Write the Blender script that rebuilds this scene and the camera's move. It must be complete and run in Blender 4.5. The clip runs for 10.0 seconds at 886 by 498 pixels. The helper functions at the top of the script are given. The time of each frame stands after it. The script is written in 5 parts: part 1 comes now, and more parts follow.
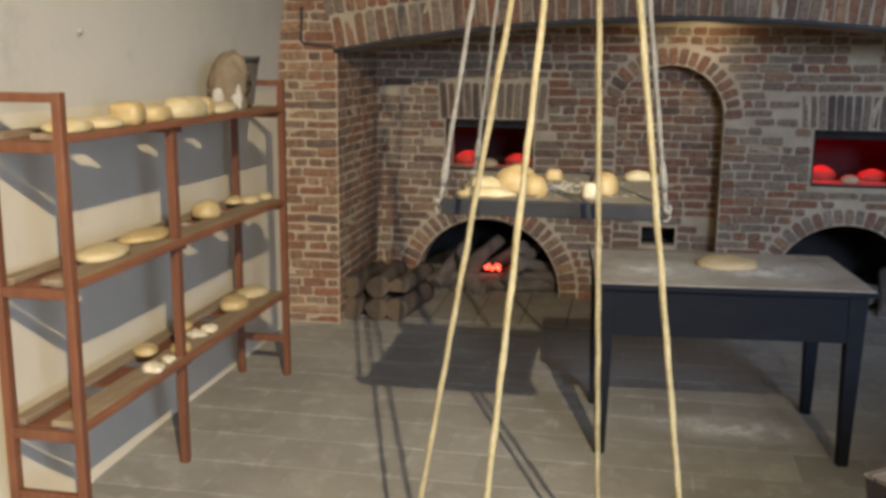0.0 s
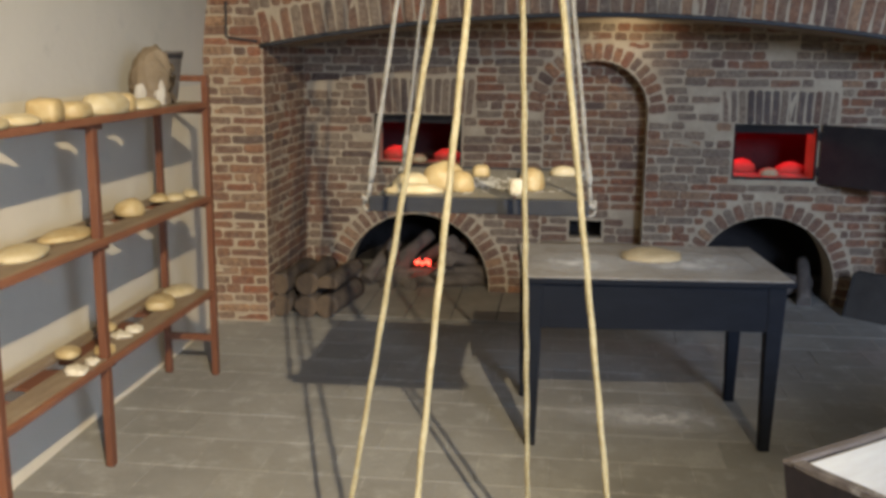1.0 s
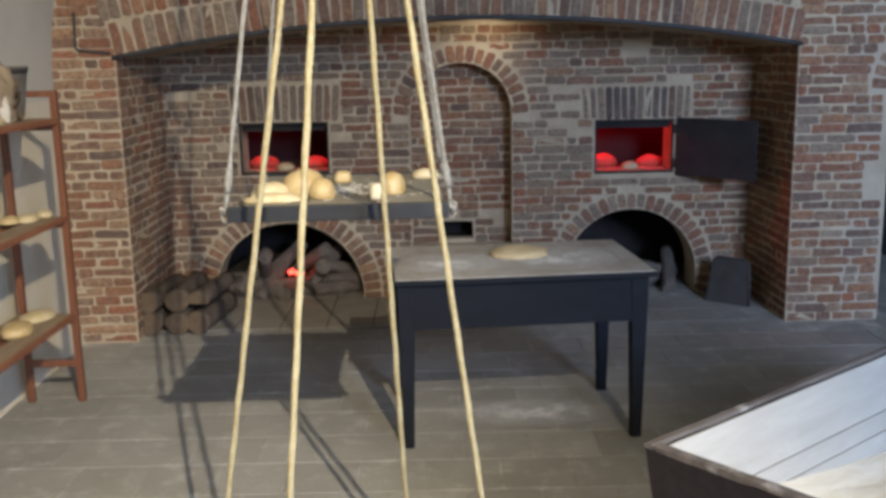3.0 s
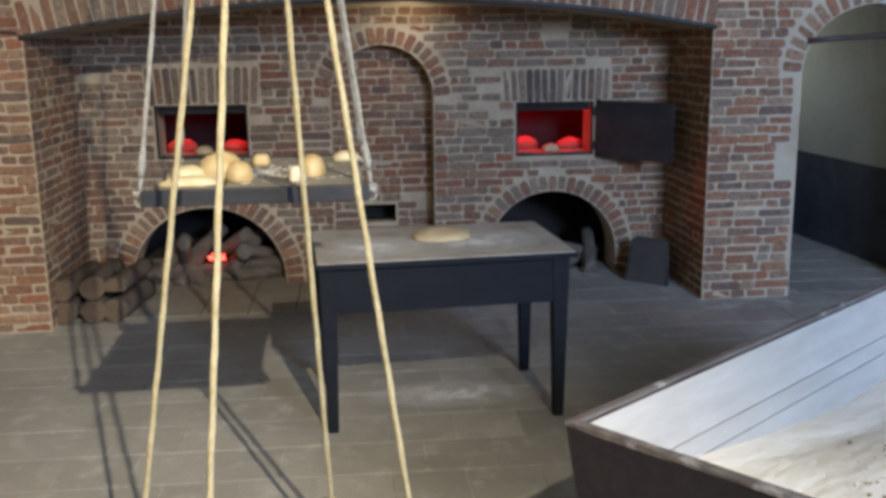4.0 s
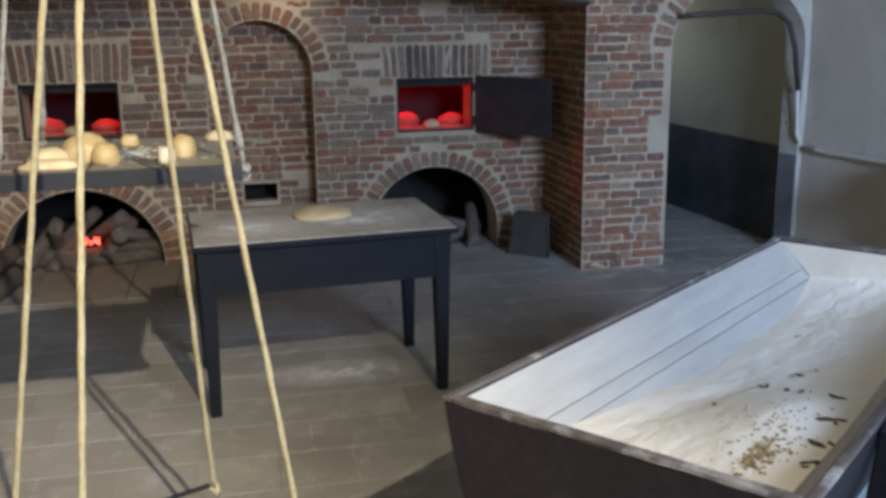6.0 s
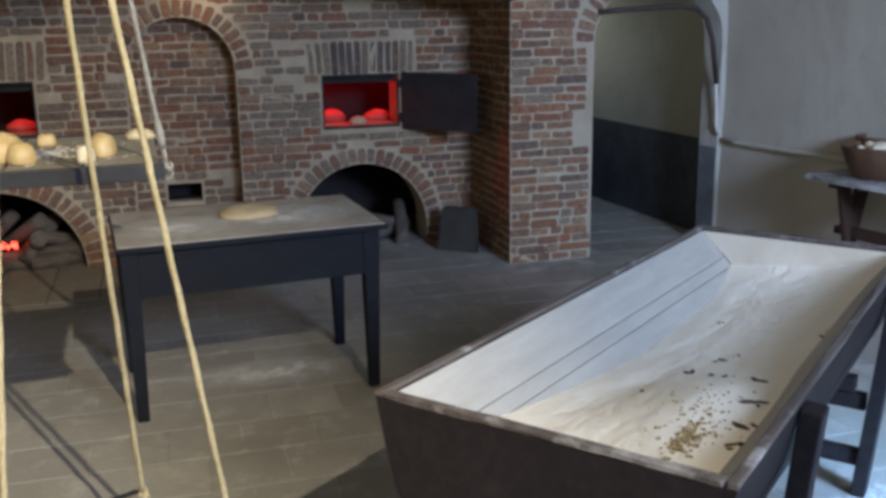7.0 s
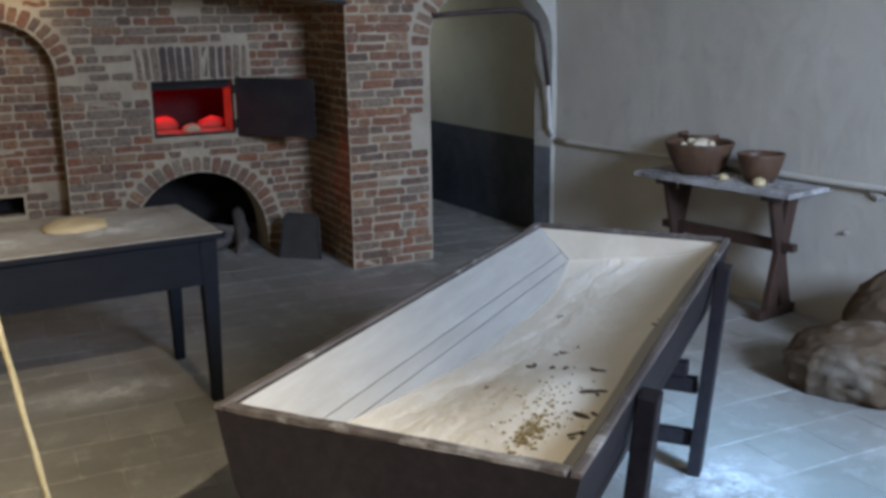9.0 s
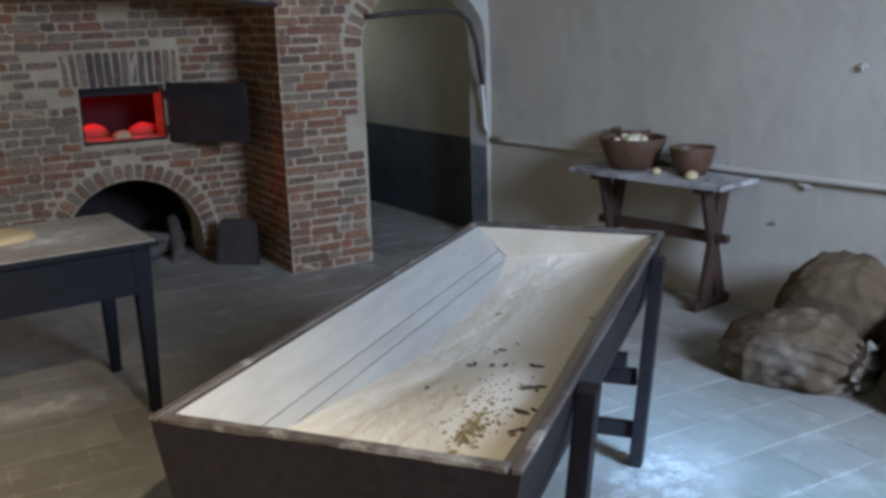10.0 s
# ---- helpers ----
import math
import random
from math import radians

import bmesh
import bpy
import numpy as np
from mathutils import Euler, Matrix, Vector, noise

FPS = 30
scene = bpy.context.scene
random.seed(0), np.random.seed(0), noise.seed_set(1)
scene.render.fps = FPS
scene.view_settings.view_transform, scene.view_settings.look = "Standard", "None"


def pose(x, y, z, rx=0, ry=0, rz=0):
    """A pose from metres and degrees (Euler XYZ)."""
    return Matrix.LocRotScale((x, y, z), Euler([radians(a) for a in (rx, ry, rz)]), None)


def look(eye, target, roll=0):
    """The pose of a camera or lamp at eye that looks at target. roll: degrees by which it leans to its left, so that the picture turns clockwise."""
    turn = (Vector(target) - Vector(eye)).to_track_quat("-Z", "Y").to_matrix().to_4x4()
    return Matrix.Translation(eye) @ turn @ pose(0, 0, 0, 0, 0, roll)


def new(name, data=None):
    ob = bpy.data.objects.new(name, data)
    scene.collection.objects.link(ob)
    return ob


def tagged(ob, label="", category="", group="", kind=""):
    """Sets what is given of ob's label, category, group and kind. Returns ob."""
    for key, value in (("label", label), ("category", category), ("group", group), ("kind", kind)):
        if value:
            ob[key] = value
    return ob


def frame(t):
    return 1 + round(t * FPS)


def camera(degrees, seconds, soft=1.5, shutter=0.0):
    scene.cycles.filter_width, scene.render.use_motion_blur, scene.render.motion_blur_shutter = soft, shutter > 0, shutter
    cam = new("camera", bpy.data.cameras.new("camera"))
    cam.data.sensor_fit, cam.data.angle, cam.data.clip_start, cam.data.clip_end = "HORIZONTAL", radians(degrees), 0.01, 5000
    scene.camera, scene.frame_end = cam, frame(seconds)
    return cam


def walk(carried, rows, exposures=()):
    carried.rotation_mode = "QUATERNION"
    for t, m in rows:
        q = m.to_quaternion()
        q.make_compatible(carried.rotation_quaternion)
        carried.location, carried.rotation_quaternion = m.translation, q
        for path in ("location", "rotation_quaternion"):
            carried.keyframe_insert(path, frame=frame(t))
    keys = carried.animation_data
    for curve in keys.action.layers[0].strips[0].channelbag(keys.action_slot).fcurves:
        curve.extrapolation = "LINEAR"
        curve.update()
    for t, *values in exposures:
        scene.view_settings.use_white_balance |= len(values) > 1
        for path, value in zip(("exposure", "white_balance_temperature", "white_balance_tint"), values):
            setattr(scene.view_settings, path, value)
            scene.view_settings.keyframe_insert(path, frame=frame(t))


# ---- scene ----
cam = camera(49.52, 10.0, soft=3.5)
PATH = [
    (0.0, -0.017, -0.014, 1.703, 78.73, -0.48, 11.03),
    (0.5, -0.024, -0.011, 1.713, 78.16, -0.94, 9.52),
    (1.0, -0.009, -0.014, 1.711, 78.42, -0.59, 6.86),
    (1.5, -0.000, -0.015, 1.717, 78.97, 0.60, 4.73),
    (2.0, 0.004, -0.015, 1.718, 79.30, 0.84, 3.69),
    (2.5, 0.024, -0.008, 1.714, 79.11, 0.95, 1.77),
    (4.0, 0.049, 0.007, 1.704, 77.61, 0.80, -5.29),
    (4.5, 0.047, 0.017, 1.700, 77.11, 0.32, -6.76),
    (5.0, 0.063, 0.009, 1.713, 76.26, 0.23, -8.61),
    (6.5, 0.083, 0.001, 1.705, 76.06, 0.96, -14.06),
    (7.0, 0.084, 0.000, 1.702, 75.87, 0.90, -16.44),
    (7.5, 0.084, 0.000, 1.706, 75.84, 0.52, -18.76),
    (8.0, 0.094, 0.016, 1.698, 76.19, 0.77, -21.27),
    (8.5, 0.100, 0.016, 1.691, 76.16, 0.94, -23.64),
    (9.0, 0.107, 0.018, 1.686, 76.08, 0.88, -25.89),
    (9.5, 0.120, 0.020, 1.681, 76.09, 1.57, -27.74),
    (10.0, 0.122, 0.017, 1.683, 76.04, 1.73, -29.70),
]
walk(cam, [(t, pose(*r)) for t, *r in PATH], [(0.0, 0.02, 6250, 10), (2.5, 0.17, 5850, 10), (5.0, 0.19, 5700, 10), (6.5, -0.03, 5800, 10), (8.0, -0.10, 6000, 10), (9.0, -0.13, 6150, 10), (10.0, -0.21, 6200, 10)])

# ---- world, lamps ----
world = bpy.data.worlds.new("daylight")
scene.world = world
world.use_nodes = True
wn = world.node_tree
sky = wn.nodes.new("ShaderNodeTexSky")
sky.sky_type, sky.sun_disc, sky.sun_elevation, sky.sun_rotation = "NISHITA", False, radians(35), radians(150)
wn.links.new(sky.outputs[0], wn.nodes["Background"].inputs[0])
wn.nodes["Background"].inputs[1].default_value = 0.10


def lamp(name, kind, m, energy, color, size=0.1, size_y=None, spread=None, cone=None, blend=0.3):
    data = bpy.data.lights.new(name, kind)
    data.energy, data.color = energy, color
    if kind == "AREA":
        data.shape, data.size, data.size_y = "RECTANGLE", size, size_y or size
        if spread:
            data.spread = radians(spread)
    else:
        data.shadow_soft_size = size
    if kind == "SPOT":
        data.spot_size, data.spot_blend = radians(cone), blend
    ob = new(name, data)
    ob.matrix_world = m
    return ob


LAMP = (1.34, -1.94, 4.2)
lamp("flood_lamp_light", "SPOT", look(LAMP, (-2.8, 3.8, -0.25)), 2700, (1.0, 0.84, 0.58), 0.03, cone=63.5, blend=1.0)
lamp("window_daylight", "AREA", look((3.0, -2.5, 2.9), (4.2, 3.0, 0.8)), 232, (0.58, 0.72, 1.0), 1.5, 1.4, spread=105)
lamp("window_daylight_west", "AREA", look((3.0, -2.5, 1.75), (-2.5, 2.7, 0.4)), 24, (0.46, 0.63, 1.0), 1.4, 1.4, spread=52)
lamp("window_skylight", "AREA", look((3.2, -2.48, 2.2), (2.62, 2.40, 0.0)), 10, (0.28, 0.58, 1.0), 0.7, 0.45, spread=15)
# fill lamp added to lift the passage wall; the end behind it has no opening
lamp("passage_daylight", "AREA", look((3.1, 9.2, 1.5), (3.95, 7.3, 1.7)), 3.6, (0.95, 0.97, 0.9), 0.5, 0.6, spread=80)
lamp("arch_lamp_light", "SPOT", look((0.42, 6.42, 1.87), (0.36, 6.77, 1.80)), 4.0, (1.0, 0.82, 0.55), 0.02, cone=150, blend=0.9)
for side, x, z in (("left", -1.18, 1.245), ("left", -0.80, 1.245), ("right", 1.31, 1.215), ("right", 1.60, 1.215)):
    lamp(side + "_oven_glow", "SPOT", look((x, 6.94, z), (x, 7.10, z - 0.28)), 6.5, (1.0, 0.03, 0.07), 0.02, cone=64, blend=0.9)
lamp("left_oven_glow_rear", "POINT", pose(-1.44, 7.2, 1.3), 4.0, (1.0, 0.0, 0.01), 0.03)
for x in (1.12, 1.80):
    lamp("right_oven_glow_rear", "POINT", pose(x, 7.22, 1.28), 11.0 if x < 1.5 else 3.0, (1.0, 0.0, 0.01), 0.03)
lamp("ember_light", "POINT", pose(-0.98, 6.90, 0.24), 0.03, (1.0, 0.1, 0.05), 0.03)

# ---- materials ----


class Nodes:
    def __init__(self, name):
        self.mat = bpy.data.materials.new(name)
        self.mat.use_nodes = True
        self.tree = self.mat.node_tree
        self.bsdf = self.tree.nodes["Principled BSDF"]
        self.coord = self.tree.nodes.new("ShaderNodeTexCoord")

    def node(self, kind, **values):
        n = self.tree.nodes.new(kind)
        for k, v in values.items():
            n.inputs[k.replace("_", " ")].default_value = v
        return n

    def link(self, a, b):
        self.tree.links.new(a, b)

    def noise(self, scale, detail=4, rough=0.6, stretch=(1, 1, 1), space="Object", shift=None):
        n = self.node("ShaderNodeTexNoise", Scale=scale, Detail=detail, Roughness=rough)
        m = self.node("ShaderNodeMapping", Scale=stretch)
        self.link(self.coord.outputs[space], m.inputs[0])
        if shift is not None:
            self.link(shift, m.inputs["Location"])
        self.link(m.outputs[0], n.inputs["Vector"])
        return n.outputs["Fac"]

    def ramp(self, fac, *stops):
        r = self.tree.nodes.new("ShaderNodeValToRGB")
        e = r.color_ramp.elements
        while len(e) < len(stops):
            e.new(0.5)
        for s, (p, c) in zip(e, stops):
            s.position, s.color = p, (*c, 1) if len(c) == 3 else c
        self.link(fac, r.inputs[0])
        return r.outputs[0]

    def mix(self, fac, a, b, how="MIX"):
        n = self.tree.nodes.new("ShaderNodeMix")
        n.data_type, n.blend_type = "RGBA", how
        for v, i in ((fac, 0), (a, 6), (b, 7)):
            if isinstance(v, (int, float)):
                n.inputs[i].default_value = v
            elif isinstance(v, tuple):
                n.inputs[i].default_value = (*v, 1)
            else:
                self.link(v, n.inputs[i])
        return n.outputs[2]

    def bump(self, *layers):
        last = None
        for fac, strength, dist in layers:
            b = self.node("ShaderNodeBump", Strength=strength, Distance=dist)
            self.link(fac, b.inputs["Height"])
            if last:
                self.link(last, b.inputs["Normal"])
            last = b.outputs[0]
        self.link(last, self.bsdf.inputs["Normal"])

    def done(self, color, rough=0.8, metal=0.0, spec=None):
        for v, k in ((color, "Base Color"), (rough, "Roughness"), (metal, "Metallic")):
            if isinstance(v, tuple):
                self.bsdf.inputs[k].default_value = (*v, 1)
            elif isinstance(v, (int, float)):
                self.bsdf.inputs[k].default_value = v
            else:
                self.link(v, self.bsdf.inputs[k])
        if spec is not None:
            self.bsdf.inputs["Specular IOR Level"].default_value = spec
        return self.mat

    def chance(self):
        """A random number for each object and for each loose piece of a joined mesh."""
        a = self.tree.nodes.new("ShaderNodeObjectInfo").outputs["Random"]
        b = self.tree.nodes.new("ShaderNodeNewGeometry").outputs["Random Per Island"]
        s = self.tree.nodes.new("ShaderNodeMath")
        s.operation = "ADD"
        self.link(a, s.inputs[0]), self.link(b, s.inputs[1])
        f = self.tree.nodes.new("ShaderNodeMath")
        f.operation = "FRACT"
        self.link(s.outputs[0], f.inputs[0])
        return f.outputs[0]


def brick_material(name, stops, soot=0.5):
    n = Nodes(name)
    pick = n.chance()
    base = n.ramp(pick, *stops)
    where = n.tree.nodes.new("ShaderNodeNewGeometry").outputs["Position"]
    big = n.node("ShaderNodeTexNoise", Scale=1.7, Detail=5, Roughness=0.65)
    n.link(where, big.inputs["Vector"])
    mid = n.node("ShaderNodeTexNoise", Scale=14, Detail=6, Roughness=0.7)
    n.link(where, mid.inputs["Vector"])
    spot = n.node("ShaderNodeTexNoise", Scale=38, Detail=5, Roughness=0.75)
    n.link(where, spot.inputs["Vector"])
    fine = n.node("ShaderNodeTexNoise", Scale=120, Detail=4, Roughness=0.7)
    n.link(where, fine.inputs["Vector"])
    col = n.mix(n.ramp(big.outputs[0], (0.45, (0, 0, 0)), (0.68, (soot, soot, soot))), base, (0.115, 0.085, 0.07))
    col = n.mix(n.ramp(mid.outputs[0], (0.49, (0, 0, 0)), (0.70, (0.62, 0.62, 0.62))), col, (0.31, 0.235, 0.17))
    wash = n.node("ShaderNodeTexNoise", Scale=3.4, Detail=7, Roughness=0.75)
    n.link(where, wash.inputs["Vector"])
    col = n.mix(n.ramp(wash.outputs[0], (0.54, (0, 0, 0)), (0.72, (0.32, 0.32, 0.32))), col, (0.36, 0.29, 0.215))
    col = n.mix(n.ramp(fine.outputs[0], (0.3, (0.5, 0.5, 0.5)), (0.7, (0, 0, 0))), col, (0.085, 0.055, 0.042))
    col = n.mix(n.ramp(spot.outputs[0], (0.36, (0.85, 0.85, 0.85)), (0.52, (0, 0, 0))), col, (0.11, 0.066, 0.048))
    col = n.mix(n.ramp(spot.outputs[0], (0.56, (0, 0, 0)), (0.72, (0.6, 0.6, 0.6))), col, (0.44, 0.29, 0.19))
    n.bump((mid.outputs[0], 0.6, 0.012), (spot.outputs[0], 0.5, 0.006), (fine.outputs[0], 0.5, 0.003))
    return n.done(col, 0.88, spec=0.25)


RED = ((0.0, (0.339, 0.127, 0.060)), (0.2, (0.240, 0.101, 0.054)), (0.4, (0.351, 0.165, 0.077)), (0.6, (0.257, 0.130, 0.074)), (0.74, (0.135, 0.088, 0.064)), (0.86, (0.409, 0.237, 0.124)), (1.0, (0.328, 0.215, 0.134)))
DULL = ((0.0, (0.281, 0.123, 0.066)), (0.25, (0.211, 0.127, 0.082)), (0.5, (0.292, 0.143, 0.075)), (0.75, (0.117, 0.085, 0.068)), (0.88, (0.339, 0.215, 0.129)), (1.0, (0.275, 0.198, 0.134)))
GREY = ((0.0, (0.310, 0.242, 0.165)), (0.4, (0.211, 0.165, 0.118)), (0.7, (0.351, 0.275, 0.185)), (1.0, (0.257, 0.171, 0.111)))
M_BRICK = brick_material("red_brick", RED, 0.35)
M_BRICK_DULL = brick_material("sooty_brick", DULL, 0.5)
M_BRICK_GREY = brick_material("grey_brick", GREY, 0.4)
BLACK = ((0.0, (0.07, 0.06, 0.055)), (0.5, (0.11, 0.095, 0.085)), (1.0, (0.05, 0.045, 0.042)))
M_BRICK_SOOT = brick_material("soot_blackened_brick", BLACK, 0.7)


def plaster_material(name, a, b, stain, scale=1.3, bump=0.35):
    n = Nodes(name)
    big, mid, fine = n.noise(scale, 6, 0.62), n.noise(scale * 6, 6, 0.7), n.noise(90, 4, 0.7)
    col = n.mix(n.ramp(big, (0.35, (0, 0, 0)), (0.7, (1, 1, 1))), a, b)
    col = n.mix(n.ramp(mid, (0.58, (0, 0, 0)), (0.78, (0.6, 0.6, 0.6))), col, stain)
    n.bump((big, 0.4, 0.06), (mid, bump, 0.02), (fine, 0.25, 0.003))
    return n.done(col, 0.92, spec=0.2)


M_MORTAR = plaster_material("lime_mortar", (0.50, 0.41, 0.285), (0.36, 0.285, 0.195), (0.22, 0.17, 0.12), 5.0, 0.8)
M_JAMB = plaster_material("jamb_plaster", (0.42, 0.36, 0.27), (0.31, 0.26, 0.19), (0.18, 0.15, 0.115), 2.4, 0.5)
M_WHITEWASH = plaster_material("whitewash", (0.52, 0.485, 0.41), (0.42, 0.395, 0.335), (0.34, 0.32, 0.27), 0.9, 0.15)
M_CREAM = plaster_material("cream_limewash", (0.60, 0.53, 0.395), (0.52, 0.46, 0.345), (0.44, 0.39, 0.30), 0.9, 0.2)
M_PASSAGE = plaster_material("passage_wash", (0.42, 0.40, 0.31), (0.34, 0.32, 0.25), (0.26, 0.25, 0.20), 1.4, 0.3)
M_DADO = plaster_material("dark_dado", (0.085, 0.088, 0.095), (0.05, 0.053, 0.06), (0.21, 0.205, 0.195), 3.2, 0.5)
M_SOOT = plaster_material("soot", (0.022, 0.02, 0.019), (0.035, 0.03, 0.028), (0.05, 0.045, 0.04), 5.0, 0.6)
M_OVEN = plaster_material("oven_lining", (0.032, 0.022, 0.02), (0.026, 0.018, 0.016), (0.045, 0.032, 0.028), 6.0, 0.6)


def floor_material(name, dark):
    n = Nodes(name)
    pick = n.chance()
    where = n.tree.nodes.new("ShaderNodeNewGeometry").outputs["Position"]
    outs = []
    for s, d in ((0.8, 5), (7, 6), (70, 5)):
        t = n.node("ShaderNodeTexNoise", Scale=s, Detail=d, Roughness=0.65)
        n.link(where, t.inputs["Vector"])
        outs.append(t.outputs[0])
    col = n.ramp(pick, (0.0, (0.245, 0.23, 0.198)), (0.35, (0.325, 0.307, 0.267)), (0.7, (0.29, 0.273, 0.238)), (1.0, (0.35, 0.333, 0.292)))
    col = n.mix(n.ramp(outs[0], (0.42, (0, 0, 0)), (0.62, (0.75, 0.75, 0.75))), col, (0.20, 0.186, 0.16))
    col = n.mix(n.ramp(outs[1], (0.52, (0, 0, 0)), (0.74, (0.65, 0.65, 0.65))), col, (0.46, 0.44, 0.39))
    col = n.mix(n.ramp(outs[2], (0.35, (0.35, 0.35, 0.35)), (0.6, (0, 0, 0))), col, (0.22, 0.205, 0.185))
    if dark:
        col = n.mix(n.ramp(outs[1], (0.44, (0.0, 0.0, 0.0)), (0.64, (0.65, 0.65, 0.65))), col, (0.46, 0.435, 0.385))
    n.bump((outs[1], 0.35, 0.01), (outs[2], 0.3, 0.002))
    rough = n.ramp(outs[1], (0.3, (0.68, 0.68, 0.68)), (0.7, (0.88, 0.88, 0.88)))
    return n.done(col, rough, spec=0.2)


M_FLOOR = floor_material("floor_tile", False)
M_JOINT = floor_material("floor_joint", True)


def wood_material(name, light, dark, worn, along=(1, 12, 12), rough=0.6, wear=0.4, spec=0.35):
    n = Nodes(name)
    shift = n.tree.nodes.new("ShaderNodeObjectInfo").outputs["Random"]
    grain = n.noise(3.0, 8, 0.65, along, shift=shift)
    streak = n.noise(14.0, 6, 0.7, along, shift=shift)
    patch = n.noise(5.0, 6, 0.7, shift=shift)
    col = n.mix(n.ramp(grain, (0.32, (0, 0, 0)), (0.68, (1, 1, 1))), dark, light)
    col = n.mix(n.ramp(streak, (0.45, (0, 0, 0)), (0.75, (0.5, 0.5, 0.5))), col, dark)
    col = n.mix(n.ramp(patch, (0.55, (0, 0, 0)), (0.75, (wear, wear, wear))), col, worn)
    n.bump((streak, 0.3, 0.004), (patch, 0.25, 0.01))
    return n.done(col, rough, spec=spec)


M_SHELF_POST = wood_material("varnished_wood", (0.185, 0.070, 0.032), (0.11, 0.042, 0.022), (0.24, 0.12, 0.06), (12, 12, 1), 0.5)
M_SHELF_PLANK = wood_material("dusty_plank", (0.27, 0.20, 0.125), (0.18, 0.125, 0.075), (0.36, 0.30, 0.21), (12, 1, 12), 0.75)
M_SHELF_EDGE = wood_material("plank_edge", (0.25, 0.10, 0.045), (0.16, 0.06, 0.03), (0.3, 0.16, 0.08), (12, 1, 12), 0.6)
M_NAVY = wood_material("navy_paint", (0.0125, 0.0140, 0.0185), (0.009, 0.010, 0.013), (0.022, 0.023, 0.026), (2, 8, 8), 0.7, 0.35, 0.12)
M_TABLETOP = wood_material("worn_tabletop", (0.29, 0.25, 0.20), (0.235, 0.20, 0.16), (0.33, 0.29, 0.235), (1, 14, 14), 0.8, 0.4, 0.2)


def floured(material, amount, scale, tint=(0.62, 0.59, 0.53)):
    """Smears of flour rubbed into a wooden top."""
    t = material.node_tree
    b = t.nodes["Principled BSDF"]
    old = b.inputs["Base Color"].links[0].from_socket
    pos = t.nodes.new("ShaderNodeNewGeometry").outputs["Position"]
    facs = []
    for sc, de in ((scale, 5), (scale * 9, 6)):
        q = t.nodes.new("ShaderNodeTexNoise")
        q.inputs["Scale"].default_value, q.inputs["Detail"].default_value, q.inputs["Roughness"].default_value = sc, de, 0.7
        t.links.new(pos, q.inputs["Vector"])
        facs.append(q.outputs[0])
    mul = t.nodes.new("ShaderNodeMath")
    mul.operation = "MULTIPLY_ADD"
    mul.inputs[1].default_value = 0.45
    t.links.new(facs[1], mul.inputs[0]), t.links.new(facs[0], mul.inputs[2])
    r = t.nodes.new("ShaderNodeValToRGB")
    r.color_ramp.elements[0].position, r.color_ramp.elements[1].position = 0.82 - amount, 1.10 - amount * 0.75
    t.links.new(mul.outputs[0], r.inputs[0])
    m = t.nodes.new("ShaderNodeMix")
    m.data_type = "RGBA"
    m.inputs[7].default_value = (*tint, 1)
    t.links.new(r.outputs[0], m.inputs[0]), t.links.new(old, m.inputs[6]), t.links.new(m.outputs[2], b.inputs["Base Color"])


floured(M_TABLETOP, 0.22, 2.4, (0.42, 0.385, 0.33))
M_TROUGH = wood_material("dark_trough_wood", (0.025, 0.019, 0.020), (0.014, 0.011, 0.012), (0.055, 0.045, 0.043), (1, 10, 10), 0.6, 0.4, 0.2)
M_TROUGH_IN = wood_material("floury_boards", (0.40, 0.38, 0.335), (0.33, 0.31, 0.27), (0.47, 0.45, 0.41), (1, 8, 8), 0.8)
M_RIM = wood_material("worn_rim", (0.15, 0.125, 0.105), (0.07, 0.056, 0.05), (0.56, 0.53, 0.48), (1, 10, 10), 0.7, 0.95)
M_STOOL = wood_material("dark_oak", (0.062, 0.034, 0.024), (0.035, 0.020, 0.015), (0.085, 0.055, 0.04), (10, 10, 1), 0.5)
M_STOOLTOP = wood_material("floured_oak", (0.085, 0.07, 0.06), (0.05, 0.04, 0.035), (0.16, 0.145, 0.13), (10, 1, 10), 0.7, 0.6)
floured(M_STOOLTOP, 0.30, 3.0, (0.45, 0.44, 0.42))
M_BOWL = wood_material("turned_wood", (0.115, 0.062, 0.034), (0.065, 0.035, 0.02), (0.16, 0.10, 0.058), (6, 6, 3), 0.5)
M_BOARD = wood_material("hung_board", (0.225, 0.20, 0.155), (0.165, 0.145, 0.11), (0.29, 0.265, 0.205), (10, 1, 10), 0.8)
M_BOARD_EDGE = wood_material("board_edge", (0.018, 0.018, 0.020), (0.011, 0.011, 0.013), (0.042, 0.04, 0.038), (1, 10, 10), 0.6)
M_BARK = wood_material("bark", (0.13, 0.10, 0.075), (0.06, 0.046, 0.036), (0.19, 0.152, 0.116), (8, 8, 2), 0.9, 0.5)
M_CUT = wood_material("sawn_end", (0.15, 0.105, 0.066), (0.10, 0.07, 0.046), (0.19, 0.14, 0.09), (6, 6, 6), 0.85)


def simple(name, a, b, rough, scale=12, bump=0.3, dist=0.004, metal=0.0, stretch=(1, 1, 1), spec=0.3):
    n = Nodes(name)
    s = n.tree.nodes.new("ShaderNodeObjectInfo").outputs["Random"]
    x, y = n.noise(scale, 6, 0.65, stretch, shift=s), n.noise(scale * 9, 4, 0.7, stretch, shift=s)
    n.bump((x, bump, dist * 3), (y, bump, dist))
    return n.done(n.mix(n.ramp(x, (0.35, (0, 0, 0)), (0.66, (1, 1, 1))), a, b), rough, metal, spec)


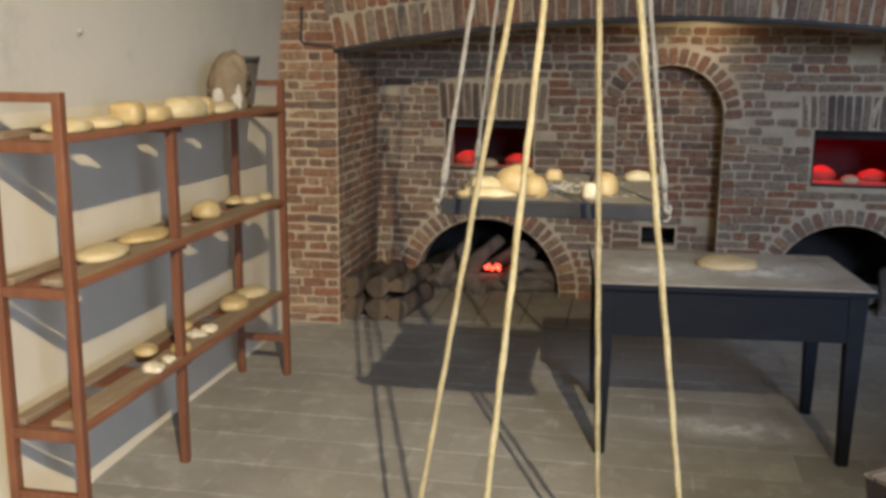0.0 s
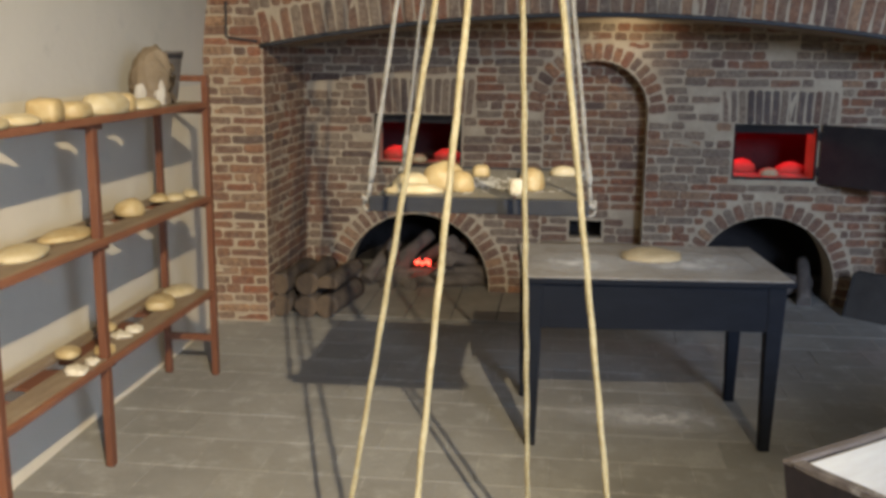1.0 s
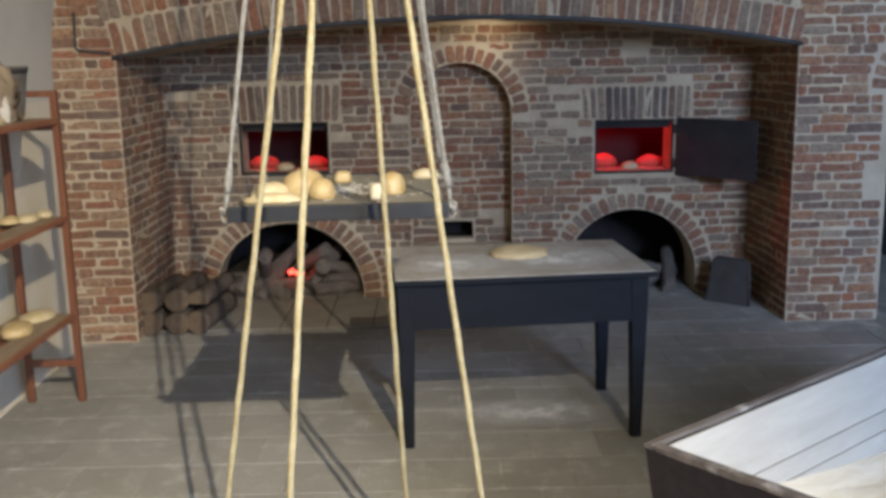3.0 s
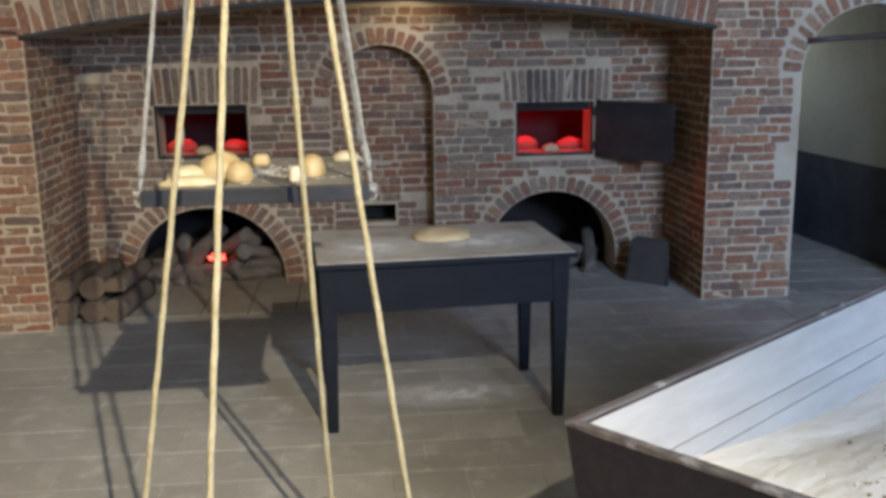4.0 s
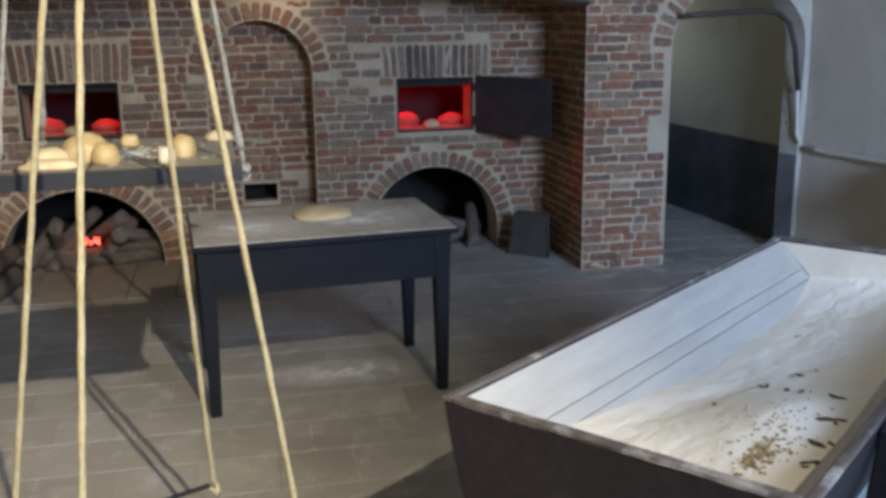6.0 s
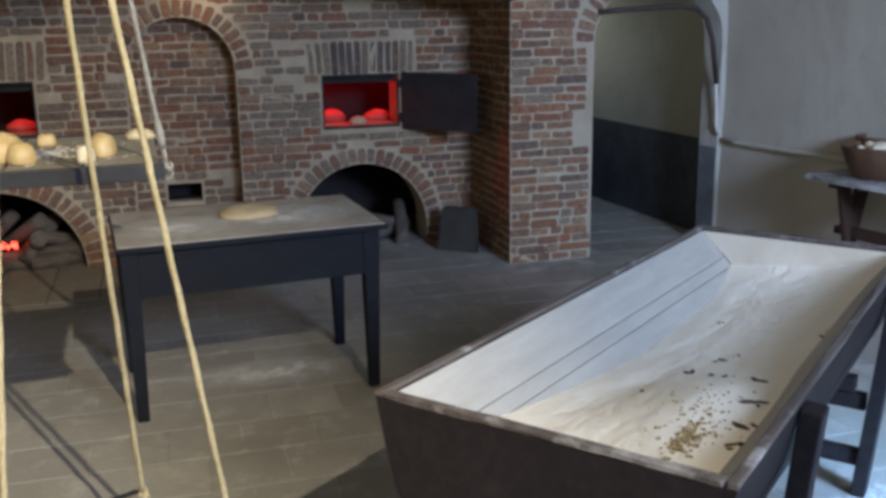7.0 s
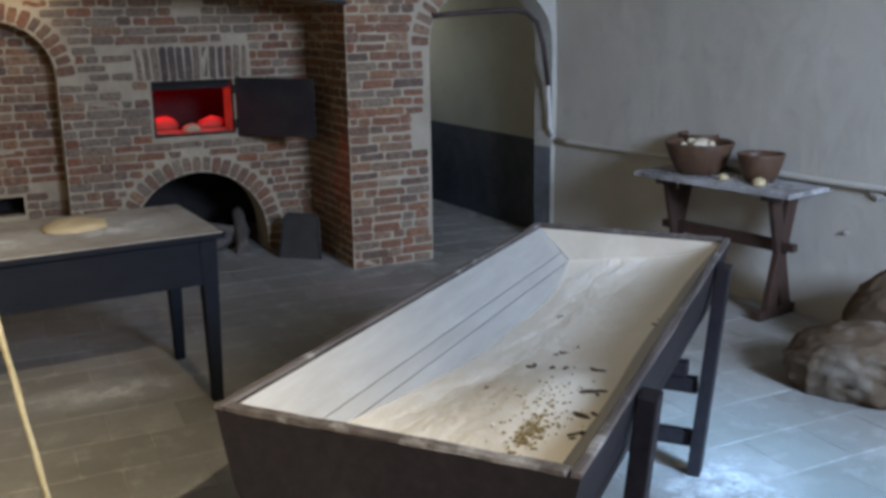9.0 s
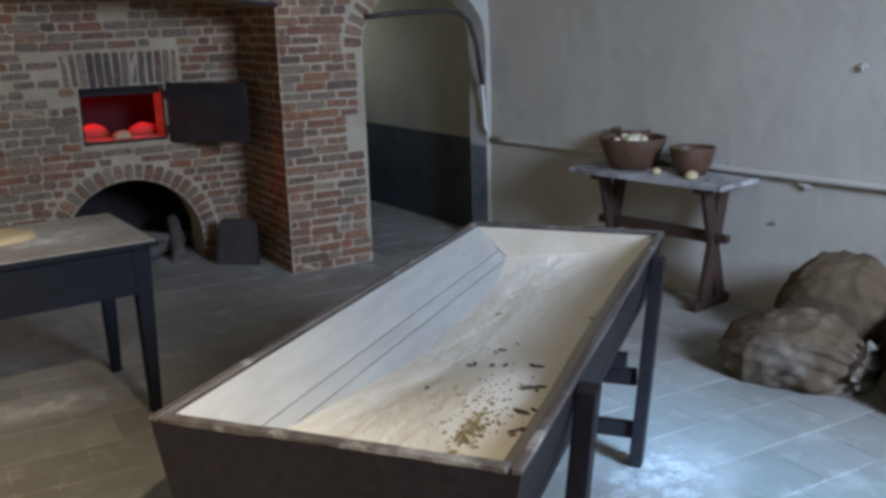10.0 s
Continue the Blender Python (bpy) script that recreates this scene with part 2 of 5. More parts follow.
M_CRUST = simple("bread_crust", (0.38, 0.26, 0.105), (0.47, 0.36, 0.18), 0.45, 16, 0.25, spec=0.4)
M_CRUST_PALE = simple("pale_crust", (0.43, 0.33, 0.165), (0.51, 0.42, 0.25), 0.5, 18, 0.25, spec=0.4)
M_CRUMB = simple("bread_crumb", (0.56, 0.47, 0.31), (0.64, 0.57, 0.43), 0.8, 40, 0.5)
M_DOUGH = simple("dough", (0.43, 0.325, 0.175), (0.51, 0.41, 0.25), 0.6, 14, 0.2)
M_FLOUR = simple("flour", (0.88, 0.79, 0.635), (0.91, 0.85, 0.73), 0.95, 9, 0.5, 0.006)
M_FLOUR_DUST = simple("flour_dust", (0.62, 0.59, 0.53), (0.70, 0.68, 0.63), 0.95, 20, 0.4)
# crust reddened in its colour to strengthen the ovens' red light on the loaves
M_GLOW_CRUST = simple("crust_tinted_by_glow", (0.24, 0.055, 0.035), (0.32, 0.085, 0.055), 0.7, 16, 0.25, spec=0.15)
M_END_LINING = simple("tan_floury_end", (0.56, 0.485, 0.375), (0.64, 0.57, 0.46), 0.9, 7, 0.4)
M_CLUMP = simple("dried_dough_clump", (0.12, 0.085, 0.055), (0.06, 0.045, 0.035), 0.9, 30, 0.6)
M_YELLOW_ROPE = simple("yellow_rope", (0.36, 0.29, 0.145), (0.47, 0.395, 0.23), 0.85, 60, 0.6, 0.003)
M_WHITE_ROPE = simple("white_rope", (0.21, 0.195, 0.165), (0.31, 0.29, 0.25), 0.9, 60, 0.6, 0.003)
M_IRON = simple("black_iron", (0.034, 0.031, 0.032), (0.052, 0.046, 0.044), 0.75, 8, 0.3, 0.004, 0.55)
M_CABLE = simple("black_cable", (0.03, 0.03, 0.032), (0.05, 0.05, 0.05), 0.5, 8, 0.1)
M_BROWN_PIPE = simple("brown_pipe", (0.04, 0.028, 0.025), (0.062, 0.044, 0.038), 0.45, 8, 0.1)
M_WHITE_PIPE = simple("painted_pipe", (0.55, 0.53, 0.49), (0.62, 0.60, 0.56), 0.5, 8, 0.1)


def cloth(name, brown, pale, amount):
    """Coarse sacking: weave, creases and rubbed-in flour in large patches."""
    n = Nodes(name)
    k = n.tree.nodes.new("ShaderNodeObjectInfo").outputs["Random"]
    big, mid, fine = n.noise(3.5, 4, 0.6, shift=k), n.noise(11, 6, 0.7, (1, 1, 0.5), shift=k), n.noise(220, 2, 0.5)
    col = n.mix(n.ramp(mid, (0.35, (0, 0, 0)), (0.7, (1, 1, 1))), tuple(c * 0.72 for c in brown), brown)
    col = n.mix(n.ramp(big, (0.50 - amount, (0, 0, 0)), (0.78 - amount, (0.8, 0.8, 0.8))), col, pale)
    n.bump((big, 0.15, 0.02), (mid, 0.35, 0.012), (fine, 0.3, 0.002))
    return n.done(col, 0.95, spec=0.1)


M_SACK = cloth("jute_sack", (0.12, 0.082, 0.05), (0.17, 0.125, 0.082), 0.0)
M_SACK_PALE = cloth("floured_sack", (0.13, 0.09, 0.056), (0.36, 0.32, 0.265), 0.03)
M_SACK_TAN = cloth("faded_sacking", (0.22, 0.165, 0.105), (0.30, 0.24, 0.17), 0.0)
M_FLAP = simple("pale_lining_cloth", (0.36, 0.32, 0.26), (0.46, 0.42, 0.35), 0.95, 20, 0.4)
M_LEATHER = simple("dark_leather", (0.085, 0.072, 0.06), (0.15, 0.13, 0.11), 0.6, 12, 0.4)
M_ASH = simple("ash", (0.10, 0.095, 0.09), (0.17, 0.16, 0.15), 0.95, 14, 0.6, 0.01)
M_HEARTH = simple("hearth_slab", (0.20, 0.18, 0.15), (0.26, 0.235, 0.195), 0.85, 5, 0.4, 0.006)
M_SHED = simple("grey_zinc", (0.038, 0.034, 0.03), (0.06, 0.054, 0.047), 0.7, 6, 0.3)
M_GLOW = Nodes("glowing_ember")
M_GLOW.bsdf.inputs["Emission Color"].default_value = (1.0, 0.06, 0.03, 1)
M_GLOW.bsdf.inputs["Emission Strength"].default_value = 7.0
M_GLOW = M_GLOW.done((0.2, 0.02, 0.01), 0.8)
M_BULB = Nodes("lamp_glass")
M_BULB.bsdf.inputs["Emission Color"].default_value = (1.0, 0.8, 0.5, 1)
M_BULB.bsdf.inputs["Emission Strength"].default_value = 6.0
M_BULB = M_BULB.done((0.8, 0.7, 0.5), 0.4)

# ---- mesh helpers ----


def part(name, bm, material, parent=None, label="", smooth=False):
    me = bpy.data.meshes.new(name)
    bm.normal_update()
    bm.to_mesh(me)
    bm.free()
    for m in material if isinstance(material, (list, tuple)) else (material,):
        me.materials.append(m)
    if smooth:
        me.polygons.foreach_set("use_smooth", [True] * len(me.polygons))
    ob = new(name, me)
    if parent:
        ob.parent = parent
    if label:
        ob["label"] = label
    return ob


def thing(name, m, label, category, group="", kind=""):
    ob = new(name)
    ob.empty_display_size = 0.1
    ob.matrix_world = m
    return tagged(ob, label, category, group, kind)


def merge(bm, other, m=None):
    me = bpy.data.meshes.new("scratch")
    if m is not None:
        bmesh.ops.transform(other, matrix=m, verts=other.verts)
    other.to_mesh(me)
    other.free()
    bm.from_mesh(me)
    bpy.data.meshes.remove(me)
    return bm


def block(size, at=(0, 0, 0), turn=None, bevel=0.004, taper=(1, 1), wobble=0.0, cuts=0, bm=None):
    """A bevelled block; taper scales its lower end, cuts and wobble make it uneven."""
    b = bmesh.new()
    bmesh.ops.create_cube(b, size=1)
    if cuts:
        axis = max(range(3), key=lambda i: size[i])
        edges = [e for e in b.edges if abs((e.verts[0].co - e.verts[1].co)[axis]) > 0.5]
        bmesh.ops.subdivide_edges(b, edges=edges, cuts=cuts)
    for v in b.verts:
        if v.co.z < 0:
            v.co.x *= taper[0]
            v.co.y *= taper[1]
        v.co = Vector((v.co.x * size[0], v.co.y * size[1], v.co.z * size[2]))
    if bevel:
        sharp = [e for e in b.edges if len(e.link_faces) == 2 and e.calc_face_angle() > 0.6]
        bmesh.ops.bevel(b, geom=sharp, offset=bevel, segments=2, affect="EDGES", profile=0.6)
    if wobble:
        for v in b.verts:
            v.co += Vector([random.uniform(-wobble, wobble) for _ in range(3)])
    m = Matrix.Translation(at) @ (turn or Matrix.Identity(4))
    if bm is None:
        bmesh.ops.transform(b, matrix=m, verts=b.verts)
        return b
    return merge(bm, b, m)


def tube(points, radius, sides=10, bm=None, twist=0.0):
    """A round bar along points; radius may be a list."""
    b = bm or bmesh.new()
    pts = [Vector(p) for p in points]
    rad = radius if isinstance(radius, (list, tuple)) else [radius] * len(pts)
    rings, ref = [], Vector((0.31, 0.87, 0.39))
    for i, p in enumerate(pts):
        d = (pts[min(i + 1, len(pts) - 1)] - pts[max(i - 1, 0)]).normalized()
        a = d.cross(ref).normalized()
        c = d.cross(a)
        ring = []
        for k in range(sides):
            t = 2 * math.pi * k / sides + twist * i
            r = rad[i] * (1 + (0.16 * math.cos(3 * 2 * math.pi * k / sides) if twist else 0))
            ring.append(b.verts.new(p + a * (r * math.cos(t)) + c * (r * math.sin(t))))
        rings.append(ring)
    for r0, r1 in zip(rings, rings[1:]):
        for k in range(sides):
            b.faces.new((r0[k], r0[(k + 1) % sides], r1[(k + 1) % sides], r1[k]))
    b.faces.new(rings[0][::-1])
    b.faces.new(rings[-1])
    return b


def lathe(profile, sides=28, wobble=0.0):
    b = bmesh.new()
    rings = []
    for r, z in profile:
        rings.append([b.verts.new(((r + wobble * math.sin(3 * a)) * math.cos(a), (r - wobble * math.cos(2 * a)) * math.sin(a), z))
                      for a in (2 * math.pi * k / sides for k in range(sides))])
    for r0, r1 in zip(rings, rings[1:]):
        for k in range(sides):
            b.faces.new((r0[k], r0[(k + 1) % sides], r1[(k + 1) % sides], r1[k]))
    b.faces.new(rings[0][::-1])
    b.faces.new(rings[-1])
    return b


def slab(outer, holes, to3d, depth):
    """A wall from a flat outline (u, v) with holes: front at depth 0, back at depth; to3d(u, v, d) gives the place."""
    b = bmesh.new()
    for d in (0.0, depth):
        edges = []
        for loop in (outer, *holes):
            vs = [b.verts.new(to3d(u, v, d)) for u, v in loop]
            edges += [b.edges.new((vs[i], vs[(i + 1) % len(vs)])) for i in range(len(vs))]
        bmesh.ops.triangle_fill(b, edges=edges, use_beauty=True)
    for loop in (outer, *holes):
        n = len(loop)
        front = [b.verts.new(to3d(u, v, 0.0)) for u, v in loop]
        back = [b.verts.new(to3d(u, v, depth)) for u, v in loop]
        for i in range(n):
            b.faces.new((front[i], front[(i + 1) % n], back[(i + 1) % n], back[i]))
    bmesh.ops.remove_doubles(b, verts=b.verts, dist=1e-5)
    bmesh.ops.recalc_face_normals(b, faces=b.faces)
    return b


def arc(cx, cz, rx, rz, a0, a1, n):
    return [(cx + rx * math.cos(radians(a0 + (a1 - a0) * i / n)), cz + rz * math.sin(radians(a0 + (a1 - a0) * i / n))) for i in range(n + 1)]


# ---- the bakehouse: plan ----
Q, W = 5.95, 6.77          # face of the piers, face of the oven wall


def x_left(y):
    return -2.2 + (5.95 - y) * 0.018


def x_right(y):
    return 3.88 + (5.95 - y) * 0.147


SOUTH = -2.7
SPRING, RISE = 1.5, 2.95


def section(y, grow=0.0, n=44):
    """The room's cross-section at y: up the west wall, over the vault, down the east wall."""
    a, b = x_left(y) - grow, x_right(y) + grow
    mid, half = (a + b) / 2, (b - a) / 2
    return [(mid - half * math.cos(math.pi * i / n), SPRING + (RISE + grow) * math.sin(math.pi * i / n)) for i in range(n + 1)]


def shell(name, inner, outer, material, label, cat):
    """A curved sheet with thickness from two grids of points (same size)."""
    b = bmesh.new()
    g = [[[b.verts.new(p) for p in row] for row in grid] for grid in (inner, outer)]
    for grid in g:
        for r0, r1 in zip(grid, grid[1:]):
            for k in range(len(r0) - 1):
                b.faces.new((r0[k], r0[k + 1], r1[k + 1], r1[k]))
    i, o = ([[b.verts.new(v.co) for v in row] for row in grid] for grid in g)
    for k in range(len(i[0]) - 1):
        b.faces.new((i[0][k], i[0][k + 1], o[0][k + 1], o[0][k]))
        b.faces.new((i[-1][k], i[-1][k + 1], o[-1][k + 1], o[-1][k]))
    for r in range(len(i) - 1):
        b.faces.new((i[r][0], i[r + 1][0], o[r + 1][0], o[r][0]))
        b.faces.new((i[r][-1], i[r + 1][-1], o[r + 1][-1], o[r][-1]))
    bmesh.ops.recalc_face_normals(b, faces=b.faces)
    return tagged(part(name, b, material, smooth=True), label, cat, kind="structure")


YS = [SOUTH - 0.1 + i * (Q + 0.2 - SOUTH) / 24 for i in range(25)]


def uneven(x, y, z, s=0.018):
    return s * noise.noise(Vector((y * 1.1, z * 1.3, x * 0.2)))


def side_wall(name, f, sign, label):
    zs = [i * SPRING / 8 for i in range(9)]
    foot = lambda z: 0.05 * max(0.0, 1 - z / 0.16)
    inner = [[(f(y) - sign * (uneven(0, y, z) * min(1, 3 * (SPRING - z)) + foot(z)), y, z - (0.02 if z == 0 else 0)) for z in zs] for y in YS]
    outer = [[(f(y) + sign * 0.3, y, z - (0.02 if z == 0 else 0)) for z in zs] for y in YS]
    return shell(name, inner, outer, M_CREAM if sign < 0 else M_WHITEWASH, label, "wall")


side_wall("wall_west", x_left, -1, "cream limewashed plaster side wall with uneven lumpy surface")
side_wall("wall_east", x_right, 1, "whitewashed plaster side wall with a thin rail")
shell("ceiling", [[(x, y, z) for x, z in section(y)] for y in YS], [[(x, y, z) for x, z in section(y, 0.3)] for y in YS],
      M_WHITEWASH, "whitewashed barrel vault over the bakehouse", "ceiling")

# south wall with the window that lets the daylight in
win = [(2.3, 1.15), (3.9, 1.15), (3.9, 3.65), (2.3, 3.65)]
tagged(part("wall_south", slab([(-2.9, -0.02), (5.9, -0.02), (5.9, 5.2), (-2.9, 5.2)], [win], lambda u, v, d: (u, SOUTH - d, v), 0.35), M_WHITEWASH),
       "plain whitewashed end wall with one window", "wall", kind="structure")
window = tagged(part("window_1", slab(win, [[(2.36, 1.21), (3.07, 1.21), (3.07, 3.59), (2.36, 3.59)], [(3.13, 1.21), (3.84, 1.21), (3.84, 3.59), (3.13, 3.59)]],
                                         lambda u, v, d: (u, SOUTH - 0.2 - d, v), 0.05), M_WHITE_PIPE), "white painted window frame without curtains", "window", kind="structure")

# ---- the oven wall and piers ----
AX, AZ, AR = 0.256, -9.11, 11.05     # the wide flat arch over the recess
XL, XR = -1.82, 2.29


def arch_z(x):
    return AZ + math.sqrt(AR * AR - (x - AX) ** 2)


DOOR_L, DOOR_R, DOOR_C = 2.88, 3.845, 1.46
DOOR_RISE = 0.42
DOOR_X, DOOR_W = (DOOR_L + DOOR_R) / 2, (DOOR_R - DOOR_L) / 2


def front3d(u, v, d):
    return (u, Q + d, v)


arch_line = [(XR + (XL - XR) * i / 30, arch_z(XR + (XL - XR) * i / 30)) for i in range(31)]
wall_front = tagged(part("wall_north", slab([(-2.75, -0.03), (XL, -0.03)] + arch_line[::-1] + [(XR, -0.03), (2.62, -0.03), (2.62, 5.1), (-2.75, 5.1)], [], front3d, W - Q),
                         M_MORTAR), "red brick front with a wide flat arch and two piers", "wall", kind="structure")
JAMB = 0.27


def splay3d(u, v, d):
    return (u - 0.28 * d, Q + d, v)


M_PEEL = plaster_material("peeling_wash", (0.46, 0.435, 0.375), (0.35, 0.325, 0.265), (0.24, 0.215, 0.175), 4.0, 0.5)
wall_door = tagged(part("wall_north_doorway", slab([(2.62, -0.03), (DOOR_L, -0.03)] + arc(DOOR_X, DOOR_C, DOOR_W, DOOR_RISE, 180, 90, 12) + [(DOOR_X, 5.1), (2.62, 5.1)], [], front3d, JAMB), M_JAMB),
                   "brick wall beside an arched open doorway", "wall", kind="structure")
tagged(part("wall_north_plastered", slab(arc(DOOR_X, DOOR_C, DOOR_W, DOOR_RISE, 90, 0, 12) + [(DOOR_R, -0.03), (4.4, -0.03), (4.4, 5.1), (DOOR_X, 5.1)], [], splay3d, 0.16), M_PEEL),
       "pale peeling plaster wall beside an arched open doorway", "wall", kind="structure")

ARCH_1 = (-1.01, 0.03, 0.535)
ARCH_2 = (1.455, 0.14, 0.475)
NICHE = (0.245, 1.31, 0.356)
OVEN_1 = (-1.308, -0.69, 0.925, 1.27)
OVEN_2 = (1.19, 1.74, 0.885, 1.245)
HOLE = (0.093, 0.329, 0.39, 0.52)
rect = lambda r: [(r[0], r[2]), (r[1], r[2]), (r[1], r[3]), (r[0], r[3])]
NICHE_FOOT = 0.36
niche_loop = [(NICHE[0] + NICHE[2], NICHE_FOOT), *arc(*NICHE[:2], NICHE[2], NICHE[2], 0, 180, 20), (NICHE[0] - NICHE[2], NICHE_FOOT)]


def hearth_loop(a):
    return [(a[0] + a[2], -0.03), *arc(a[0], a[1], a[2], a[2], 0, 180, 24), (a[0] - a[2], -0.03)]


def back3d(u, v, d):
    return (u, W + d, v)


l1, l2 = hearth_loop(ARCH_1), hearth_loop(ARCH_2)
back = tagged(part("wall_oven", slab([(-2.0, -0.03)] + l1[::-1] + l2[::-1] + [(2.5, -0.03), (2.5, 2.1), (-2.0, 2.1)], [rect(OVEN_1), rect(OVEN_2), niche_loop], back3d, 0.3), M_MORTAR),
              "old brick oven wall with two ovens, two hearth arches and a niche", "wall", kind="structure")


# floor and passage
def flat(name, x0, x1, y0, y1, z, thick, material, label, cat):
    return tagged(part(name, block((x1 - x0, y1 - y0, thick), ((x0 + x1) / 2, (y0 + y1) / 2, z - thick / 2), bevel=0), material), label, cat, kind="structure")


floor = flat("floor", -2.9, 5.9, SOUTH - 0.4, 10.6, -0.006, 0.2, M_JOINT, "worn dusty grey paving tiles", "floor")
hearth = flat("hearth_floor", -1.9, -0.1, 5.97, 7.6, -0.001, 0.03, M_ASH, "sooty stone hearth slabs", "floor")
for i in range(6):
    ob = part("slab", block((0.29, 1.5, 0.02), (-1.72 + i * 0.3, 6.74, -0.003), bevel=0.003, cuts=5, wobble=0.0012), M_HEARTH, hearth)


def passage_wall(name, pts, label):
    for lo, hi, mat, tail in ((-0.02, 0.72, M_DADO, "_dado"), (0.72, 2.6, M_PASSAGE, "")):
        tagged(part(name + tail, slab([(x, y) for x, y in pts], [], lambda u, v, d, lo=lo, hi=hi: (u, v, lo + (hi - lo) * d), 1.0), mat), label, "wall", kind="structure")


passage_wall("wall_passage_east", [(3.97, Q + 0.162), (3.84, 7.9), (3.70, 9.6), (4.2, 9.6), (4.4, Q + 0.162)], "ochre passage wall over a dark grey dado")
passage_wall("wall_passage_end", [(2.4, 9.4), (4.0, 9.4), (4.0, 9.7), (2.4, 9.7)], "dim ochre passage end wall")
passage_wall("wall_passage_west", [(2.625, Q + JAMB + 0.002), (2.80, Q + JAMB + 0.002), (2.80, 9.6), (2.625, 9.6)], "dim passage wall over a dark dado")
flat("ceiling_passage", 2.625, 4.4, Q + 0.162, 9.8, 2.65, 0.1, M_PASSAGE, "low plastered passage ceiling", "ceiling")


# oven chambers: open boxes behind the wall
def chamber(name, x0, x1, z0, z1, deep, material, label, top=None):
    y0 = W + 0.3
    b = bmesh.new()
    t = 0.05
    block((x1 - x0 + 2 * t, deep, t), ((x0 + x1) / 2, y0 + deep / 2, z0 - t / 2), bevel=0, bm=b)
    block((x1 - x0 + 2 * t, deep, t), ((x0 + x1) / 2, y0 + deep / 2, z1 + t / 2), bevel=0, bm=b)
    block((t, deep, z1 - z0), (x0 - t / 2, y0 + deep / 2, (z0 + z1) / 2), bevel=0, bm=b)
    block((t, deep, z1 - z0), (x1 + t / 2, y0 + deep / 2, (z0 + z1) / 2), bevel=0, bm=b)
    block((x1 - x0 + 2 * t, t, z1 - z0 + 2 * t), ((x0 + x1) / 2, y0 + deep + t / 2, (z0 + z1) / 2), bevel=0, bm=b)
    return tagged(part(name, b, material), label, "oven", kind="structure")


chamber("oven_chamber_1", -1.5, -0.5, 0.90, 1.40, 0.6, M_SOOT, "brick lined baking oven lit red inside")
chamber("oven_chamber_2", 1.05, 1.9, 0.86, 1.38, 0.5, M_OVEN, "brick lined baking oven glowing red inside")
chamber("hearth_chamber_1", -1.75, -0.3, -0.01, 0.72, 0.7, M_SOOT, "soot blackened hearth with a wood fire")
chamber("hearth_chamber_2", 0.8, 2.1, -0.01, 0.72, 0.7, M_SOOT, "soot blackened cold hearth")
chamber("flue_hole", 0.05, 0.36, 0.38, 0.6, 0.2, M_SOOT, "small dark square flue hole")
flat("ceiling_recess", -2.0, 2.5, W - 0.02, W + 1.3, 2.2, 0.1, M_SOOT, "dark top over the ovens", "ceiling")

# dado and peeling plaster on the doorway's east jamb
b = slab([(DOOR_R - 0.005, 0.0), (DOOR_R + 0.002, 0.0), (DOOR_R + 0.002, 0.70), (DOOR_R - 0.005, 0.71)], [], lambda u, v, d: splay3d(u, v, d + 0.004), 0.15)
M_DADO_WORN = plaster_material("worn_dado", (0.15, 0.155, 0.16), (0.105, 0.11, 0.115), (0.30, 0.29, 0.27), 5.0, 0.5)
tagged(part("dado_jamb", b, M_DADO_WORN), "dark grey painted dado on the door jamb", "dado", kind="structure")

# ---- table ----
def make_table():
    t = thing("work_table", TP, "dark navy painted wooden table with a floured top", "table")
    w, d, h = 1.14, 0.735, 0.78
    part("tabletop", block((w - 0.10, d, 0.028), (-0.05, 0, h - 0.014), bevel=0.005, cuts=6, wobble=0.0008), M_TABLETOP, t, "worn grey wooden top dusted with flour")
    part("end_board", block((0.096, d, 0.028), (w / 2 - 0.05, 0, h - 0.0145), bevel=0.005), M_TABLETOP, t)
    for s in (-1, 1):
        part("edge_strip", block((w + 0.004, 0.006, 0.024), (0, s * (d / 2 + 0.003), h - 0.0165), bevel=0.002), M_NAVY, t)
        part("edge_strip", block((0.006, d - 0.002, 0.024), (s * (w / 2 + 0.001 + 0.003), 0, h - 0.0165), bevel=0.002), M_NAVY, t)
    legs = (-w / 2 + 0.045, w / 2 - 0.065)
    for s in (-1, 1):
        part("apron", block((legs[1] - legs[0], 0.025, 0.205), ((legs[0] + legs[1]) / 2, s * (d / 2 - 0.038), h - 0.1305), bevel=0.004), M_NAVY, t)
        part("apron", block((0.025, d - 0.13, 0.205), (legs[(s + 1) // 2], 0, h - 0.1305), bevel=0.004), M_NAVY, t)
        for x in legs:
            part("leg", block((0.078, 0.075, 0.752), (x, s * (d / 2 - 0.055), 0.376), bevel=0.006, taper=(0.60, 0.62)), M_NAVY, t)
    return t


TP = pose(0.410, 4.390, 0, 0, 0, 4.3)
make_table()


